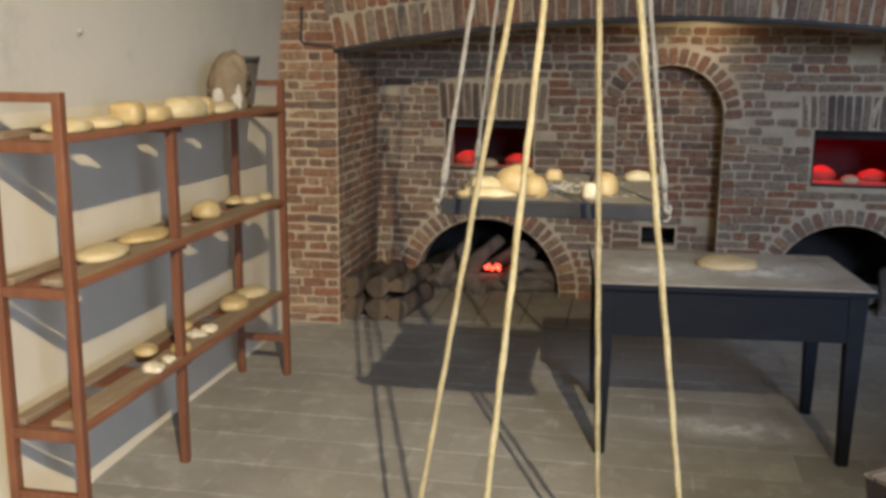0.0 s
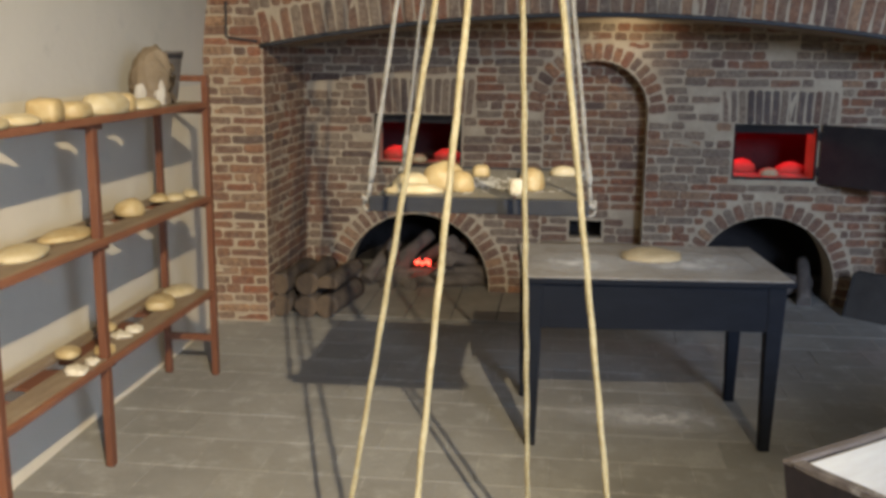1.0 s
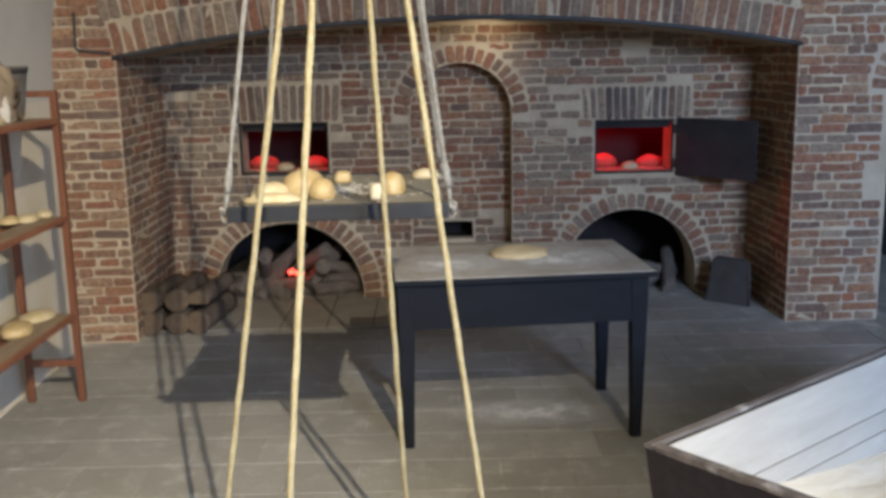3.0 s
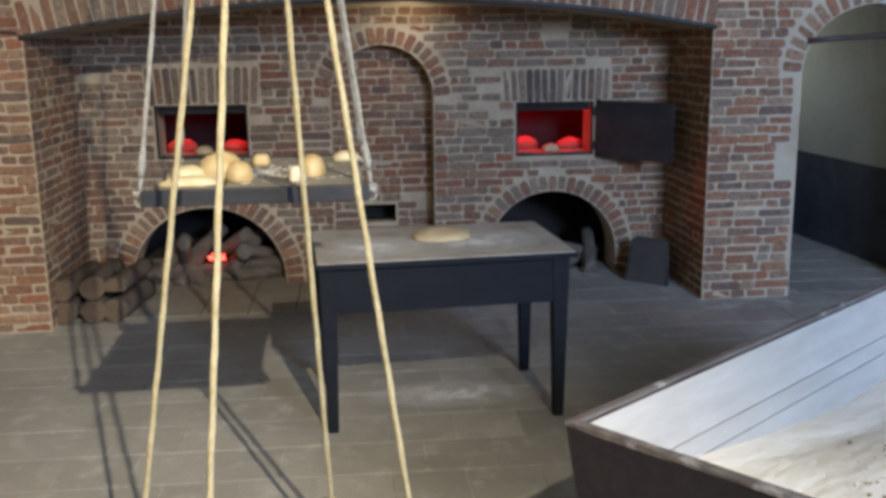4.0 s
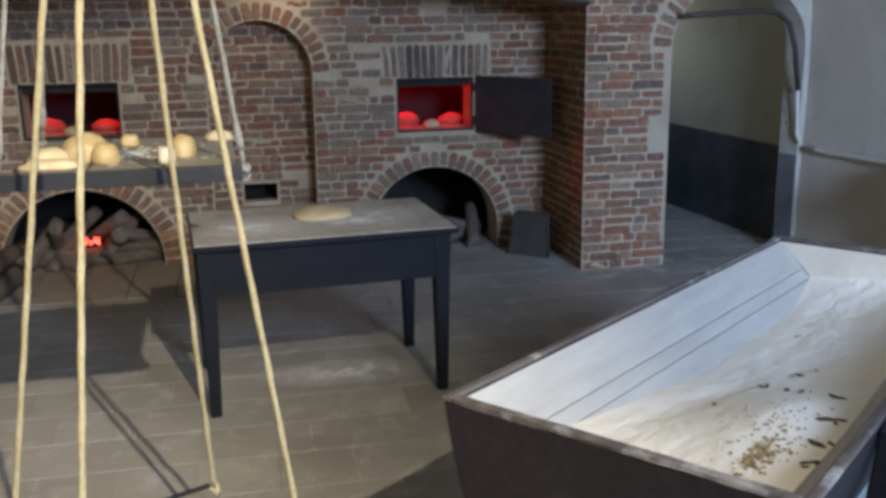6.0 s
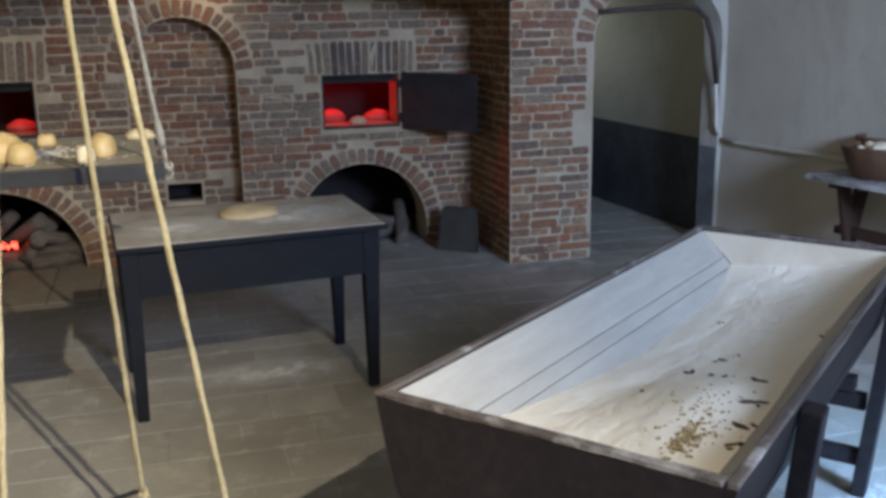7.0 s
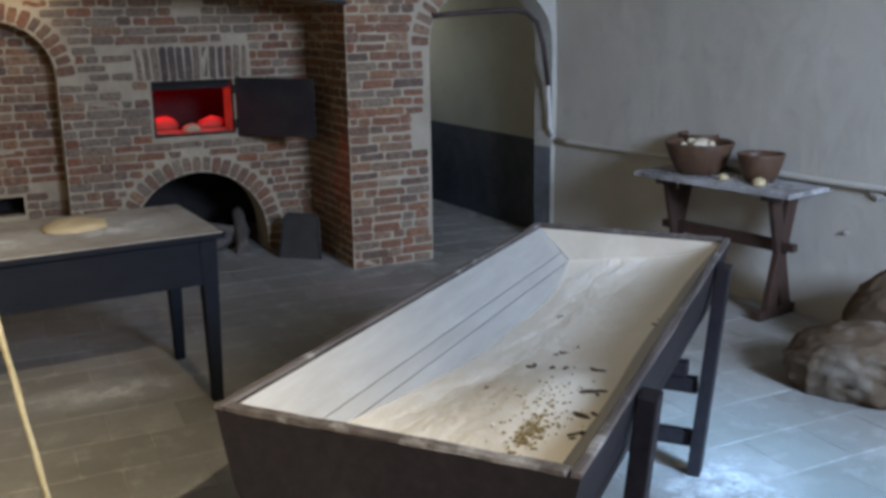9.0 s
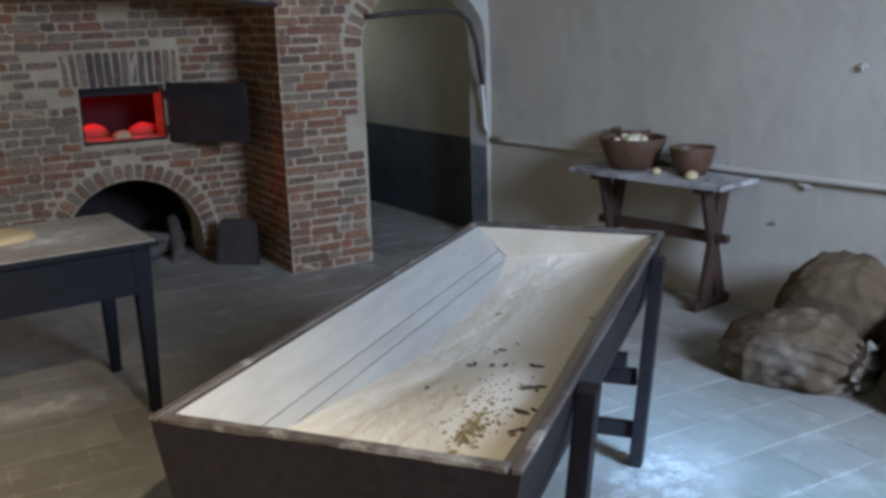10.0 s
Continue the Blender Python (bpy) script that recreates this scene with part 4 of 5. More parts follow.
def bowl(at, r, h, label, tilt=0, seed=0):
    prof = [(r * 0.55, 0), (r * 0.66, h * 0.12), (r * 0.84, h * 0.5), (r, h), (r * 0.99, h + 0.008), (r * 0.93, h + 0.006), (r * 0.9, h * 0.93), (r * 0.74, h * 0.45), (r * 0.5, h * 0.16), (r * 0.1, h * 0.12)]
    ob = part("wooden_bowl", lathe(prof, 32, r * 0.035), M_BOWL, smooth=True)
    ob.matrix_world = pose(*at, tilt, 0, seed * 50)
    return tagged(ob, label, "bowl", "bowls on the side table")


bowl((3.90, 4.41, 0.736), 0.20, 0.18, "large rough wooden bowl filled with dough pieces")
bowl((4.00, 4.02, 0.736), 0.125, 0.15, "smaller dark wooden bowl", seed=1)
bowl((4.06, 4.60, 0.736), 0.13, 0.20, "dark wooden bowl behind the large one", seed=2)
for i, (dx, dy, dz, s) in enumerate([(-0.06, -0.04, 0.17, 0.05), (0.03, -0.06, 0.175, 0.045), (0.07, 0.03, 0.17, 0.05), (-0.02, 0.05, 0.18, 0.05), (-0.09, 0.04, 0.165, 0.04), (0.0, 0.0, 0.14, 0.14)]):
    bread((3.90 + dx, 4.41 + dy, 0.736 + dz - s * 0.35), (s * 1.2, s, s * 0.8), i * 40, 30 + i, M_CRUMB, "small white dough piece in the bowl", name="dough_piece", group="dough pieces", flat=0.6)
for i, (x, y, s) in enumerate([(3.86, 4.16, 0.06), (3.90, 3.92, 0.075)]):
    bread((x, y, 0.736), (s, s, s * 0.6), i * 40, 50 + i, M_CRUST_PALE, "small ball of dough on the side table", name="dough_ball", group="dough balls", flat=0.5)
scatter_flour("flour_on_side_table", SM, 420, 0.17, 0.42, 0.7355, "loose white flour on the side table", (0.003, 0.012), 12)


# ---- sacks ----
def sack(at, size, turn, seed, material, label, folds=0.06, mouth=0.25, lip=None):
    """A slumped cloth sack lying along x with creases and a gathered mouth at +x."""
    b = bmesh.new()
    bmesh.ops.create_uvsphere(b, u_segments=96, v_segments=64, radius=1, matrix=Matrix.Rotation(math.pi / 2, 4, "Y"))
    for v in b.verts:
        p = v.co.copy()
        a = math.atan2(p.z, p.y)
        for i in range(3):
            p[i] = math.copysign(abs(p[i]) ** 0.78, p[i])
        pull = max(0.0, p.x - 0.15) / 0.85
        warp = 0.6 * noise.noise(p * 1.3 + Vector((0, seed, 0)))
        long = 1 - abs(noise.noise(Vector((p.x * 0.55 + seed + warp * 0.4, 3.0 * math.cos(a + warp * 0.3), 3.0 * math.sin(a + warp * 0.3))))) * 3.0
        cross = 1 - abs(noise.noise(Vector((p.x * 2.6 + seed + warp, 0.9 * math.cos(a), 0.9 * math.sin(a) + 5)))) * 3.4
        n = noise.noise(p * 0.9 + Vector((seed, 0, 0))) * 0.13 + folds * (0.75 * max(0, long) ** 1.5 + 0.5 * max(0, cross) ** 1.5 - 0.4) + folds * 0.9 * pull * math.sin(13 * a + 4 * noise.noise(p * 1.5))
        n += folds * 0.28 * max(0.0, 1 - abs(noise.noise(Vector((p.x * 3.2 + warp, p.y * 5, p.z * 5 + seed)))) * 4.5) + folds * 0.10 * noise.noise(p * 14)
        r = 1 + n
        p.y *= r * (1 - mouth * pull * pull)
        p.z *= r * (1 - mouth * pull * pull)
        p.z *= 1 - 0.42 * max(0.0, -p.x) ** 2
        p.x *= 1 + 0.5 * n
        p.z = max(p.z, -0.55 + 0.03 * noise.noise(p * 3))
        v.co = Vector((p.x * size[0] / 2, p.y * size[1] / 2, (p.z + 0.56) * size[2] / 1.5))
    ob = part("flour_sack", b, material, smooth=True)
    ob.matrix_world = pose(*at, 0, 0, turn)
    b = bmesh.new()
    rows = []
    for i in range(7):
        f = i / 6
        rad = 0.30 + 0.5 * f ** 1.3
        rows.append([b.verts.new((size[0] / 2 * (0.86 + 0.26 * f) + 0.012 * math.sin(5 * a + seed), rad * size[1] / 2 * math.cos(a) * (1 + 0.22 * f * math.sin(8 * a + seed)),
                                  max(0.006, size[2] * 0.36 + rad * size[2] / 2.1 * math.sin(a) * (1 + 0.22 * f * math.sin(7 * a + seed))))) for a in (k * 2 * math.pi / 60 for k in range(60))])
    for r0, r1 in zip(rows, rows[1:]):
        for k in range(60):
            b.faces.new((r0[k], r0[(k + 1) % 60], r1[(k + 1) % 60], r1[k]))
    bmesh.ops.solidify(b, geom=b.faces[:], thickness=0.004)
    part("mouth", b, lip or material, ob, "ruffled open cloth mouth", smooth=True)
    part("cord", tube([(size[0] / 2 * 0.87, 0.33 * size[1] / 2 * math.cos(a), max(0.01, size[2] * 0.36 + 0.33 * size[2] / 2.1 * math.sin(a))) for a in (k * math.pi / 10 for k in range(21))], 0.006, 7), M_SACK_PALE, ob, smooth=True)
    return tagged(ob, label, "sack", "sacks by the wall")


sack((3.55, 2.88, 0.0), (0.62, 0.46, 0.28), -70, 3, M_SACK_PALE, "slumped jute sack with a floured folded mouth", 0.11, 0.15, M_FLAP)
sack((4.02, 3.00, 0.0), (0.60, 0.44, 0.455), -58, 8, M_SACK, "full brown jute sack slumped by the wall", 0.09, 0.45)
sack((3.72, 2.20, 0.0), (0.56, 0.44, 0.23), -80, 12, M_SACK, "flat brown jute sack on the floor", 0.08, 0.3)
sack((4.06, 2.46, 0.0), (0.56, 0.42, 0.34), 160, 15, M_SACK, "brown jute sack with a gathered mouth", 0.09, 0.45)


# ---- logs, embers, ash box ----
def log(at, turn, length, r, seed, label, pitch=0, group="firewood", split=False, dark=False):
    b = bmesh.new()
    n, k = 9, 12
    rings = []
    for i in range(n):
        x = -length / 2 + length * i / (n - 1)
        row = []
        for j in range(k):
            a = 2 * math.pi * j / k
            rr = r * (1 + 0.14 * noise.noise(Vector((x * 5, math.cos(a) * 1.3 + seed, math.sin(a) * 1.3))))
            zz = rr * math.sin(a)
            if split:
                zz = max(zz, -0.25 * r)
            row.append(b.verts.new((x, rr * math.cos(a), zz)))
        rings.append(row)
    for r0, r1 in zip(rings, rings[1:]):
        for j in range(k):
            b.faces.new((r0[j], r0[(j + 1) % k], r1[(j + 1) % k], r1[j]))
    for row, flip in ((rings[0], True), (rings[-1], False)):
        f = b.faces.new(row[::-1] if flip else row)
        f.material_index = 1
    ob = part("log", b, (M_SOOTY if dark else M_BARK, M_SOOTY if dark else M_CUT))
    for p in ob.data.polygons:
        p.use_smooth = len(p.vertices) == 4
    ob.matrix_world = pose(*at, 0, pitch, turn)
    return tagged(ob, label, "log", group)


M_SOOTY = wood_material("charred_wood", (0.17, 0.14, 0.115), (0.08, 0.065, 0.055), (0.26, 0.215, 0.17), (2, 8, 8), 0.9, 0.5)
for i, (x, z, r, sp) in enumerate([(-1.768, 0.074, 0.072, False), (-1.612, 0.077, 0.075, False), (-1.452, 0.076, 0.074, False), (-1.765, 0.213, 0.068, False), (-1.605, 0.224, 0.072, False), (-1.44, 0.218, 0.066, True)]):
    log((x + 0.01, 6.20, z), 86 + 4 * math.sin(i * 2), 0.58, r, i * 5.0, "split log in the stack beside the hearth", split=sp, group="stacked firewood")
for i, (x, y, z, tn, ln, pit, r) in enumerate([(-1.32, 7.0, 0.08, 30, 0.45, -8, 0.055), (-1.16, 6.98, 0.11, 70, 0.5, -28, 0.055), (-1.02, 6.95, 0.07, 8, 0.55, 0, 0.06), (-0.84, 7.0, 0.14, 110, 0.5, 24, 0.055),
                                               (-0.72, 7.02, 0.09, 160, 0.5, 6, 0.055), (-0.9, 7.1, 0.22, 140, 0.45, 30, 0.05), (-1.12, 7.12, 0.2, 45, 0.5, -30, 0.05), (-0.66, 6.93, 0.05, 20, 0.4, 0, 0.05), (-1.25, 6.9, 0.05, -15, 0.4, 0, 0.05), (-1.30, 6.95, 0.17, 60, 0.42, -35, 0.05),
                                               (-1.20, 6.90, 0.20, 100, 0.36, 40, 0.045), (-0.80, 6.92, 0.05, 5, 0.4, 0, 0.052), (-0.78, 6.96, 0.19, 50, 0.4, -35, 0.045), (-1.02, 6.86, 0.05, 80, 0.3, 0, 0.05), (-0.64, 7.0, 0.18, 20, 0.36, 14, 0.045)]):
    log((x, y, z), tn, ln, r, 20 + i * 3.1, "half burnt log in the hearth", pit, "burning logs", dark=True)
for i, (x, y, z, tn, ln, pit) in enumerate([(1.62, 6.95, 0.06, 35, 0.55, -6), (1.78, 6.98, 0.12, 80, 0.5, -24), (1.55, 7.08, 0.14, -20, 0.5, 12), (1.30, 7.1, 0.06, 10, 0.6, 0)]):
    log((x, y, z), tn, ln, 0.05, 60 + i * 3.1, "cold log in the unlit hearth", pit, "logs in the cold hearth", dark=True)
b = bmesh.new()
rnd = random.Random(5)
for i in range(26):
    c = bmesh.new()
    bmesh.ops.create_icosphere(c, subdivisions=1, radius=rnd.uniform(0.005, 0.011))
    merge(b, c, pose(-0.985 + rnd.uniform(-0.06, 0.06), 6.93 + rnd.uniform(-0.05, 0.05), 0.175 + rnd.uniform(-0.014, 0.014)))
tagged(part("embers", b, M_GLOW), "red glowing embers among the logs", "embers", kind="stuff")
b = bmesh.new()
for i in range(160):
    c = bmesh.new()
    bmesh.ops.create_icosphere(c, subdivisions=1, radius=rnd.uniform(0.008, 0.022))
    merge(b, c, pose(-1.0 + rnd.gauss(0, 0.22), 6.95 + rnd.uniform(-0.12, 0.2), 0.008))
tagged(part("ash", b, M_ASH), "grey ash and cinders on the hearth", "ash", kind="stuff")
for ov, xs, yy in ((OVEN_1, (-1.20, -0.82), 7.11), (OVEN_2, (1.305, 1.655), 7.11)):
    for k, x in enumerate(xs):
        bread((x, yy, ov[2] + 0.001), (0.215, 0.16, 0.098 - 0.016 * k), 0, 70 + x, M_GLOW_CRUST, "round loaf baking in the red oven", group="loaves in the ovens")
    bread((sum(xs) / 2 - 0.01, yy - 0.17, ov[2] + 0.001), (0.13, 0.10, 0.055), 0, 80 + x, M_DOUGH, "low grey loaf in the oven", group="loaves in the ovens")
    hood = block((ov[1] - ov[0] - 0.03, 0.012, 0.055), ((ov[0] + ov[1]) / 2, W + 0.06, ov[3] - 0.0285), bevel=0.002)
    tagged(part("oven_hood", hood, M_SOOT), "black iron hood plate inside the oven mouth", "plate", kind="structure")


def make_oven_door():
    hinge = Vector((1.755, W - 0.015, 0))
    tip = Vector((2.155, 6.27, 0))
    yaw = math.degrees(math.atan2(tip.y - hinge.y, tip.x - hinge.x))
    d = thing("oven_door", pose(hinge.x, hinge.y, 0, 0, 0, yaw), "black iron oven door standing open", "door")
    ln = (tip - hinge).length
    part("door_leaf", block((ln, 0.018, 0.40), (ln / 2 + 0.012, 0, 1.06), bevel=0.003), M_IRON, d)
    for z in (0.94, 1.18):
        part("hinge", tube([(0, 0, z - 0.03), (0, 0, z + 0.03)], 0.012, 10), M_IRON, d)
    return d


make_oven_door()
for ov in (OVEN_1, OVEN_2):
    fr = slab([(ov[0] - 0.003, ov[2] - 0.012), (ov[1] + 0.003, ov[2] - 0.012), (ov[1] + 0.003, ov[3] + 0.008), (ov[0] - 0.003, ov[3] + 0.008)], [rect((ov[0] + 0.007, ov[1] - 0.007, ov[2] + 0.001, ov[3] - 0.008))],
              lambda u, v, d: (u, W - 0.003 + d, v), 0.03)
    tagged(part("oven_frame", fr, M_SOOT), "black iron frame around the oven mouth", "frame", kind="structure")


def make_ash_box():
    t = thing("draught_shield", pose(2.05, 6.40, 0, 0, 0, -42), "grey metal shield leaning in the corner", "shield")
    out = [(-0.16, 0.0), (0.16, 0.0), (0.13, 0.29), (0.10, 0.31), (-0.10, 0.31), (-0.13, 0.29)]
    part("plate", slab(out, [], lambda u, v, d: (u, d + v * 0.18, v), 0.012), M_SHED, t)
    part("rim", tube([(u, v * 0.18 - 0.003, v) for u, v in out[1:] + out[:1]], 0.008, 8), M_SHED, t, smooth=True)
    return t


make_ash_box()
# ---- sack and bucket on the rack ----
sk = sack((-1.94, 4.41, z0 + 0.001), (0.19, 0.21, 0.25), 20, 31, M_SACK_TAN, "limp brown cloth sack on top of the rack", 0.12, 0.1)
sk["group"] = "things on top of the rack"
for k, (u, w, lean) in enumerate(((-0.050, -0.100, 8), (0.050, -0.098, -8))):
    cl = part("cloth", loaf_mesh((0.030, 0.022, 0.2), 3 + k, 0.9, 0, 0, 0.2), M_FLAP, sk, "pale cloth flap", smooth=True)
    cl.matrix_basis = pose(u, w, 0.0, -12, lean, 0)
bk = thing("bucket", pose(-1.96, 4.635, z0 + 0.001), "dark leather bucket with an iron handle", "bucket", "things on top of the rack")
part("body", lathe([(0.046, 0), (0.056, 0.02), (0.086, 0.235), (0.092, 0.245), (0.087, 0.25), (0.078, 0.235), (0.05, 0.03), (0.01, 0.02)], 28, 0.004), M_LEATHER, bk, smooth=True)
part("band", lathe([(0.0855, 0.215), (0.0895, 0.218), (0.0915, 0.235), (0.088, 0.24)], 28), M_IRON, bk, smooth=True)
part("handle", tube([(0.088 * math.cos(a), 0.092 * math.sin(a), 0.232 + 0.012 * math.sin(a)) for a in (i * math.pi / 12 for i in range(13))], 0.006, 8), M_IRON, bk, smooth=True)

# ---- cables and pipes ----
cable = [(x, Q - 0.012, arch_z(x) - 0.004) for x in (XL - 0.01 + (XR - XL + 0.02) * i / 40 for i in range(41))]
arch_cables = [tagged(part("cable", tube(cable, 0.014, 10), M_CABLE, smooth=True), "black cable along the arch edge", "cable")]
arch_cables.append(tagged(part("cable", tube([(-2.03, Q - 0.02, 2.0), (-2.035, Q - 0.02, 1.80), (-2.02, Q - 0.02, 1.785), (XL - 0.02, Q - 0.02, 1.765)], 0.007, 8), M_CABLE, smooth=True), "thin black cable bent on the pier", "cable"))
pipe = [(2.9, Q - 0.02, 1.655), (3.1, Q - 0.02, 1.668), (3.5, Q - 0.022, 1.685), (3.62, Q - 0.022, 1.668), (3.70, Q - 0.022, 1.60), (3.755, Q - 0.022, 1.45), (3.80, Q - 0.022, 1.16)]
tagged(part("pipe", tube(pipe, 0.018, 10), M_BROWN_PIPE, smooth=True), "brown pipe bent round the doorway", "pipe")
tagged(part("pipe", tube([(3.80, Q - 0.02, 1.16), (3.812, Q - 0.02, 1.0), (3.818, Q - 0.02, 0.86), (3.84, Q - 0.03, 0.80)], 0.012, 10), M_WHITE_PIPE, smooth=True), "whitewashed pipe by the doorway", "pipe")
rail = [(x_right(y) - 0.016, y, 0.765 + 0.003 * math.sin(y * 3)) for y in (Q - 0.03 - i * 0.15 for i in range(56))]
tagged(part("trim", tube(rail, 0.019, 8), M_WHITEWASH, smooth=True), "whitewashed pipe rail along the wall", "rail", kind="structure")

# flood lamp on the vault
fl = thing("flood_lamp", look((LAMP[0], LAMP[1] - 0.10, LAMP[2] + 0.06), (-0.5, 4.2, 0.8)), "black flood lamp under the vault", "lamp")
part("housing", block((0.2, 0.14, 0.07), (0, 0, 0.05), bevel=0.01), M_IRON, fl)
part("bracket", block((0.03, 0.03, 0.22), (0, 0.05, 0.18), bevel=0.004), M_IRON, fl)


# ---- chips in the plaster ----
def plaster_chip(at, normal, r, seed, material):
    b = bmesh.new()
    rnd = random.Random(seed)
    outer = [b.verts.new((r * rnd.uniform(0.6, 1.3) * math.cos(a), r * rnd.uniform(0.4, 0.9) * math.sin(a), 0.0)) for a in (k * math.pi / 8 for k in range(16))]
    inner = [b.verts.new((v.co.x * 0.62, v.co.y * 0.62, 0.006 + rnd.uniform(-0.002, 0.002))) for v in outer]
    for k in range(16):
        b.faces.new((outer[k], outer[(k + 1) % 16], inner[(k + 1) % 16], inner[k]))
    b.faces.new(inner)
    ob = tagged(part("plaster_chip", b, material), "chipped pale patch in the wall plaster", "plaster", "chips in the plaster", kind="structure")
    ob.matrix_world = Matrix.Translation(at) @ Vector(normal).to_track_quat("Z", "Y").to_matrix().to_4x4()


M_CHIP = simple("chipped_plaster", (0.38, 0.355, 0.31), (0.50, 0.47, 0.42), 0.95, 30, 0.6)
for y, z, r in ((3.43, 0.73, 0.045), (3.46, 0.75, 0.030), (3.16, 1.35, 0.030), (3.59, 0.50, 0.018)):
    plaster_chip((x_right(y) - 0.012 - uneven(0, y, min(z, 1.5)) * min(1, max(0, 3 * (SPRING - z))) + (0.0 if z < SPRING else 0.01), y, z), (-0.99, -0.145, 0), r, y * 7, M_CHIP)
plaster_chip((x_left(3.45) + 0.03, 3.45, 1.79), (0.98, 0, -0.15), 0.016, 5, M_CHIP)


def film_material():
    """A faint film for flour and for painted daylight, thinning out towards its edge."""
    n = Nodes("flour_and_light_film")
    g = n.tree.nodes.new("ShaderNodeTexGradient")
    g.gradient_type = "SPHERICAL"
    n.link(n.coord.outputs["Object"], g.inputs[0])
    pos = n.tree.nodes.new("ShaderNodeNewGeometry").outputs["Position"]
    q = n.node("ShaderNodeTexNoise", Scale=9, Detail=7, Roughness=0.75)
    n.link(pos, q.inputs["Vector"])
    m = n.tree.nodes.new("ShaderNodeMath")
    m.operation = "MULTIPLY"
    n.link(n.ramp(q.outputs[0], (0.30, (0, 0, 0)), (0.62, (1, 1, 1))), m.inputs[0])
    n.link(n.ramp(g.outputs[1], (0.0, (0, 0, 0)), (0.85, (1, 1, 1))), m.inputs[1])
    n.link(m.outputs[0], n.bsdf.inputs["Alpha"])
    return n.done((0.74, 0.71, 0.66), 0.95, spec=0.1)


M_FILM = film_material()


def flour_and_light_film(name, m, rx, ry, label):
    b = bmesh.new()
    bmesh.ops.create_circle(b, cap_ends=True, segments=40, radius=1)
    ob = tagged(part(name, b, M_FILM), label, "flour", kind="stuff")
    ob.matrix_world = m @ Matrix.Diagonal((rx, ry, 1, 1))


flour_and_light_film("flour_on_floor", pose(0.49, 4.43, 0.0035, 0, 0, -2), 0.52, 0.20, "thin spilled flour on the floor by the table")
# this film paints in the bright patch of daylight beside the trough
flour_and_light_film("flour_on_floor", pose(2.36, 2.45, 0.0035, 0, 0, 30), 0.42, 0.34, "pale film painting the patch of daylight on the floor by the trough")
flour_and_light_film("flour_on_table", TP @ pose(-0.32, -0.08, 0.783), 0.26, 0.26, "smeared white flour on the table")
flour_and_light_film("flour_on_table", TP @ pose(0.14, -0.04, 0.7835), 0.42, 0.30, "smeared white flour round the dough")

# ---- bricks, stones and tiles ----
def brick_mesh(w, h, deep, seed, material, c=0.006):
    """A worn brick: uneven outline with blunt corners, a rounded edge and a slightly dished face."""
    rnd = random.Random(seed)
    j = lambda s: rnd.uniform(-s, s)
    q = min(0.011, h * 0.22) * min(1, c / 0.006)
    out = []
    for sx, sy in ((-1, -1), (1, -1), (1, 1), (-1, 1)):
        a, b = rnd.uniform(0.5, 1.5) * q, rnd.uniform(0.5, 1.5) * q
        px, py = (sx * (w / 2 - a), sy * h / 2), (sx * w / 2, sy * (h / 2 - b))
        out += [px, py] if sx * sy < 0 else [py, px]
        if (sx, sy) in ((-1, -1), (1, 1)):
            out.append((j(w * 0.2), sy * h / 2))
    k = c * 0.6
    out = [(x + j(k), y + j(k * 0.7)) for x, y in out]
    n = len(out)
    vs = [(x, y, -0.02) for x, y in out]
    vs += [(x, y, deep - c * rnd.uniform(0.5, 1.1)) for x, y in out]
    vs += [(x * (1 - c * rnd.uniform(1.0, 2.0) / w * 2), y * (1 - c * rnd.uniform(0.8, 1.5) / h * 2), deep + j(c / 3)) for x, y in out]
    fs = [(lo + i, lo + (i + 1) % n, lo + n + (i + 1) % n, lo + n + i) for lo in (0, n) for i in range(n)]
    fs.append(tuple(range(2 * n, 3 * n)))
    me = bpy.data.meshes.new("brick")
    me.from_pydata(vs, [], fs)
    me.materials.append(material)
    return me


KINDS = {}


def brick_kinds(material):
    if material.name not in KINDS:
        KINDS[material.name] = {ln: [brick_mesh(ln, 0.047, 0.004, s * 7 + i, material) for s in range(6)] for i, ln in enumerate((0.195, 0.145, 0.09, 0.055))}
    return KINDS[material.name]


def lay(parent, frame_of, pieces, singles, name="brick"):
    """pieces: (u, v, w, h, angle, proud, material, choice). The first 'singles' near the middle are objects of their own, the rest joined."""
    rnd = random.Random(len(pieces))
    rest = {}
    for i, (u, v, w, h, ang, proud, material) in enumerate(pieces):
        kinds = brick_kinds(material)
        ln = min(kinds, key=lambda k: abs(k - w))
        me = rnd.choice(kinds[ln])
        m = frame_of @ Matrix.Translation((u, v, proud)) @ Matrix.Rotation(ang + rnd.uniform(-0.02, 0.02), 4, "Z") @ Matrix.Diagonal((w / ln, h / 0.047, 1, 1))
        if singles(u, v):
            ob = new(name, me)
            ob.parent = parent
            ob.matrix_world = m
        else:
            vs, fs = rest.setdefault(material.name, ([], []))
            k = len(vs)
            vs.extend(tuple(m @ p.co) for p in me.vertices)
            fs.extend(tuple(k + q for q in f.vertices) for f in me.polygons)
    for mn, (vs, fs) in rest.items():
        me = bpy.data.meshes.new("far_bricks")
        me.from_pydata(vs, [], fs)
        me.materials.append(bpy.data.materials[mn])
        ob = new("far_bricks", me)
        ob.parent = parent
        ob["kind"] = "stuff"


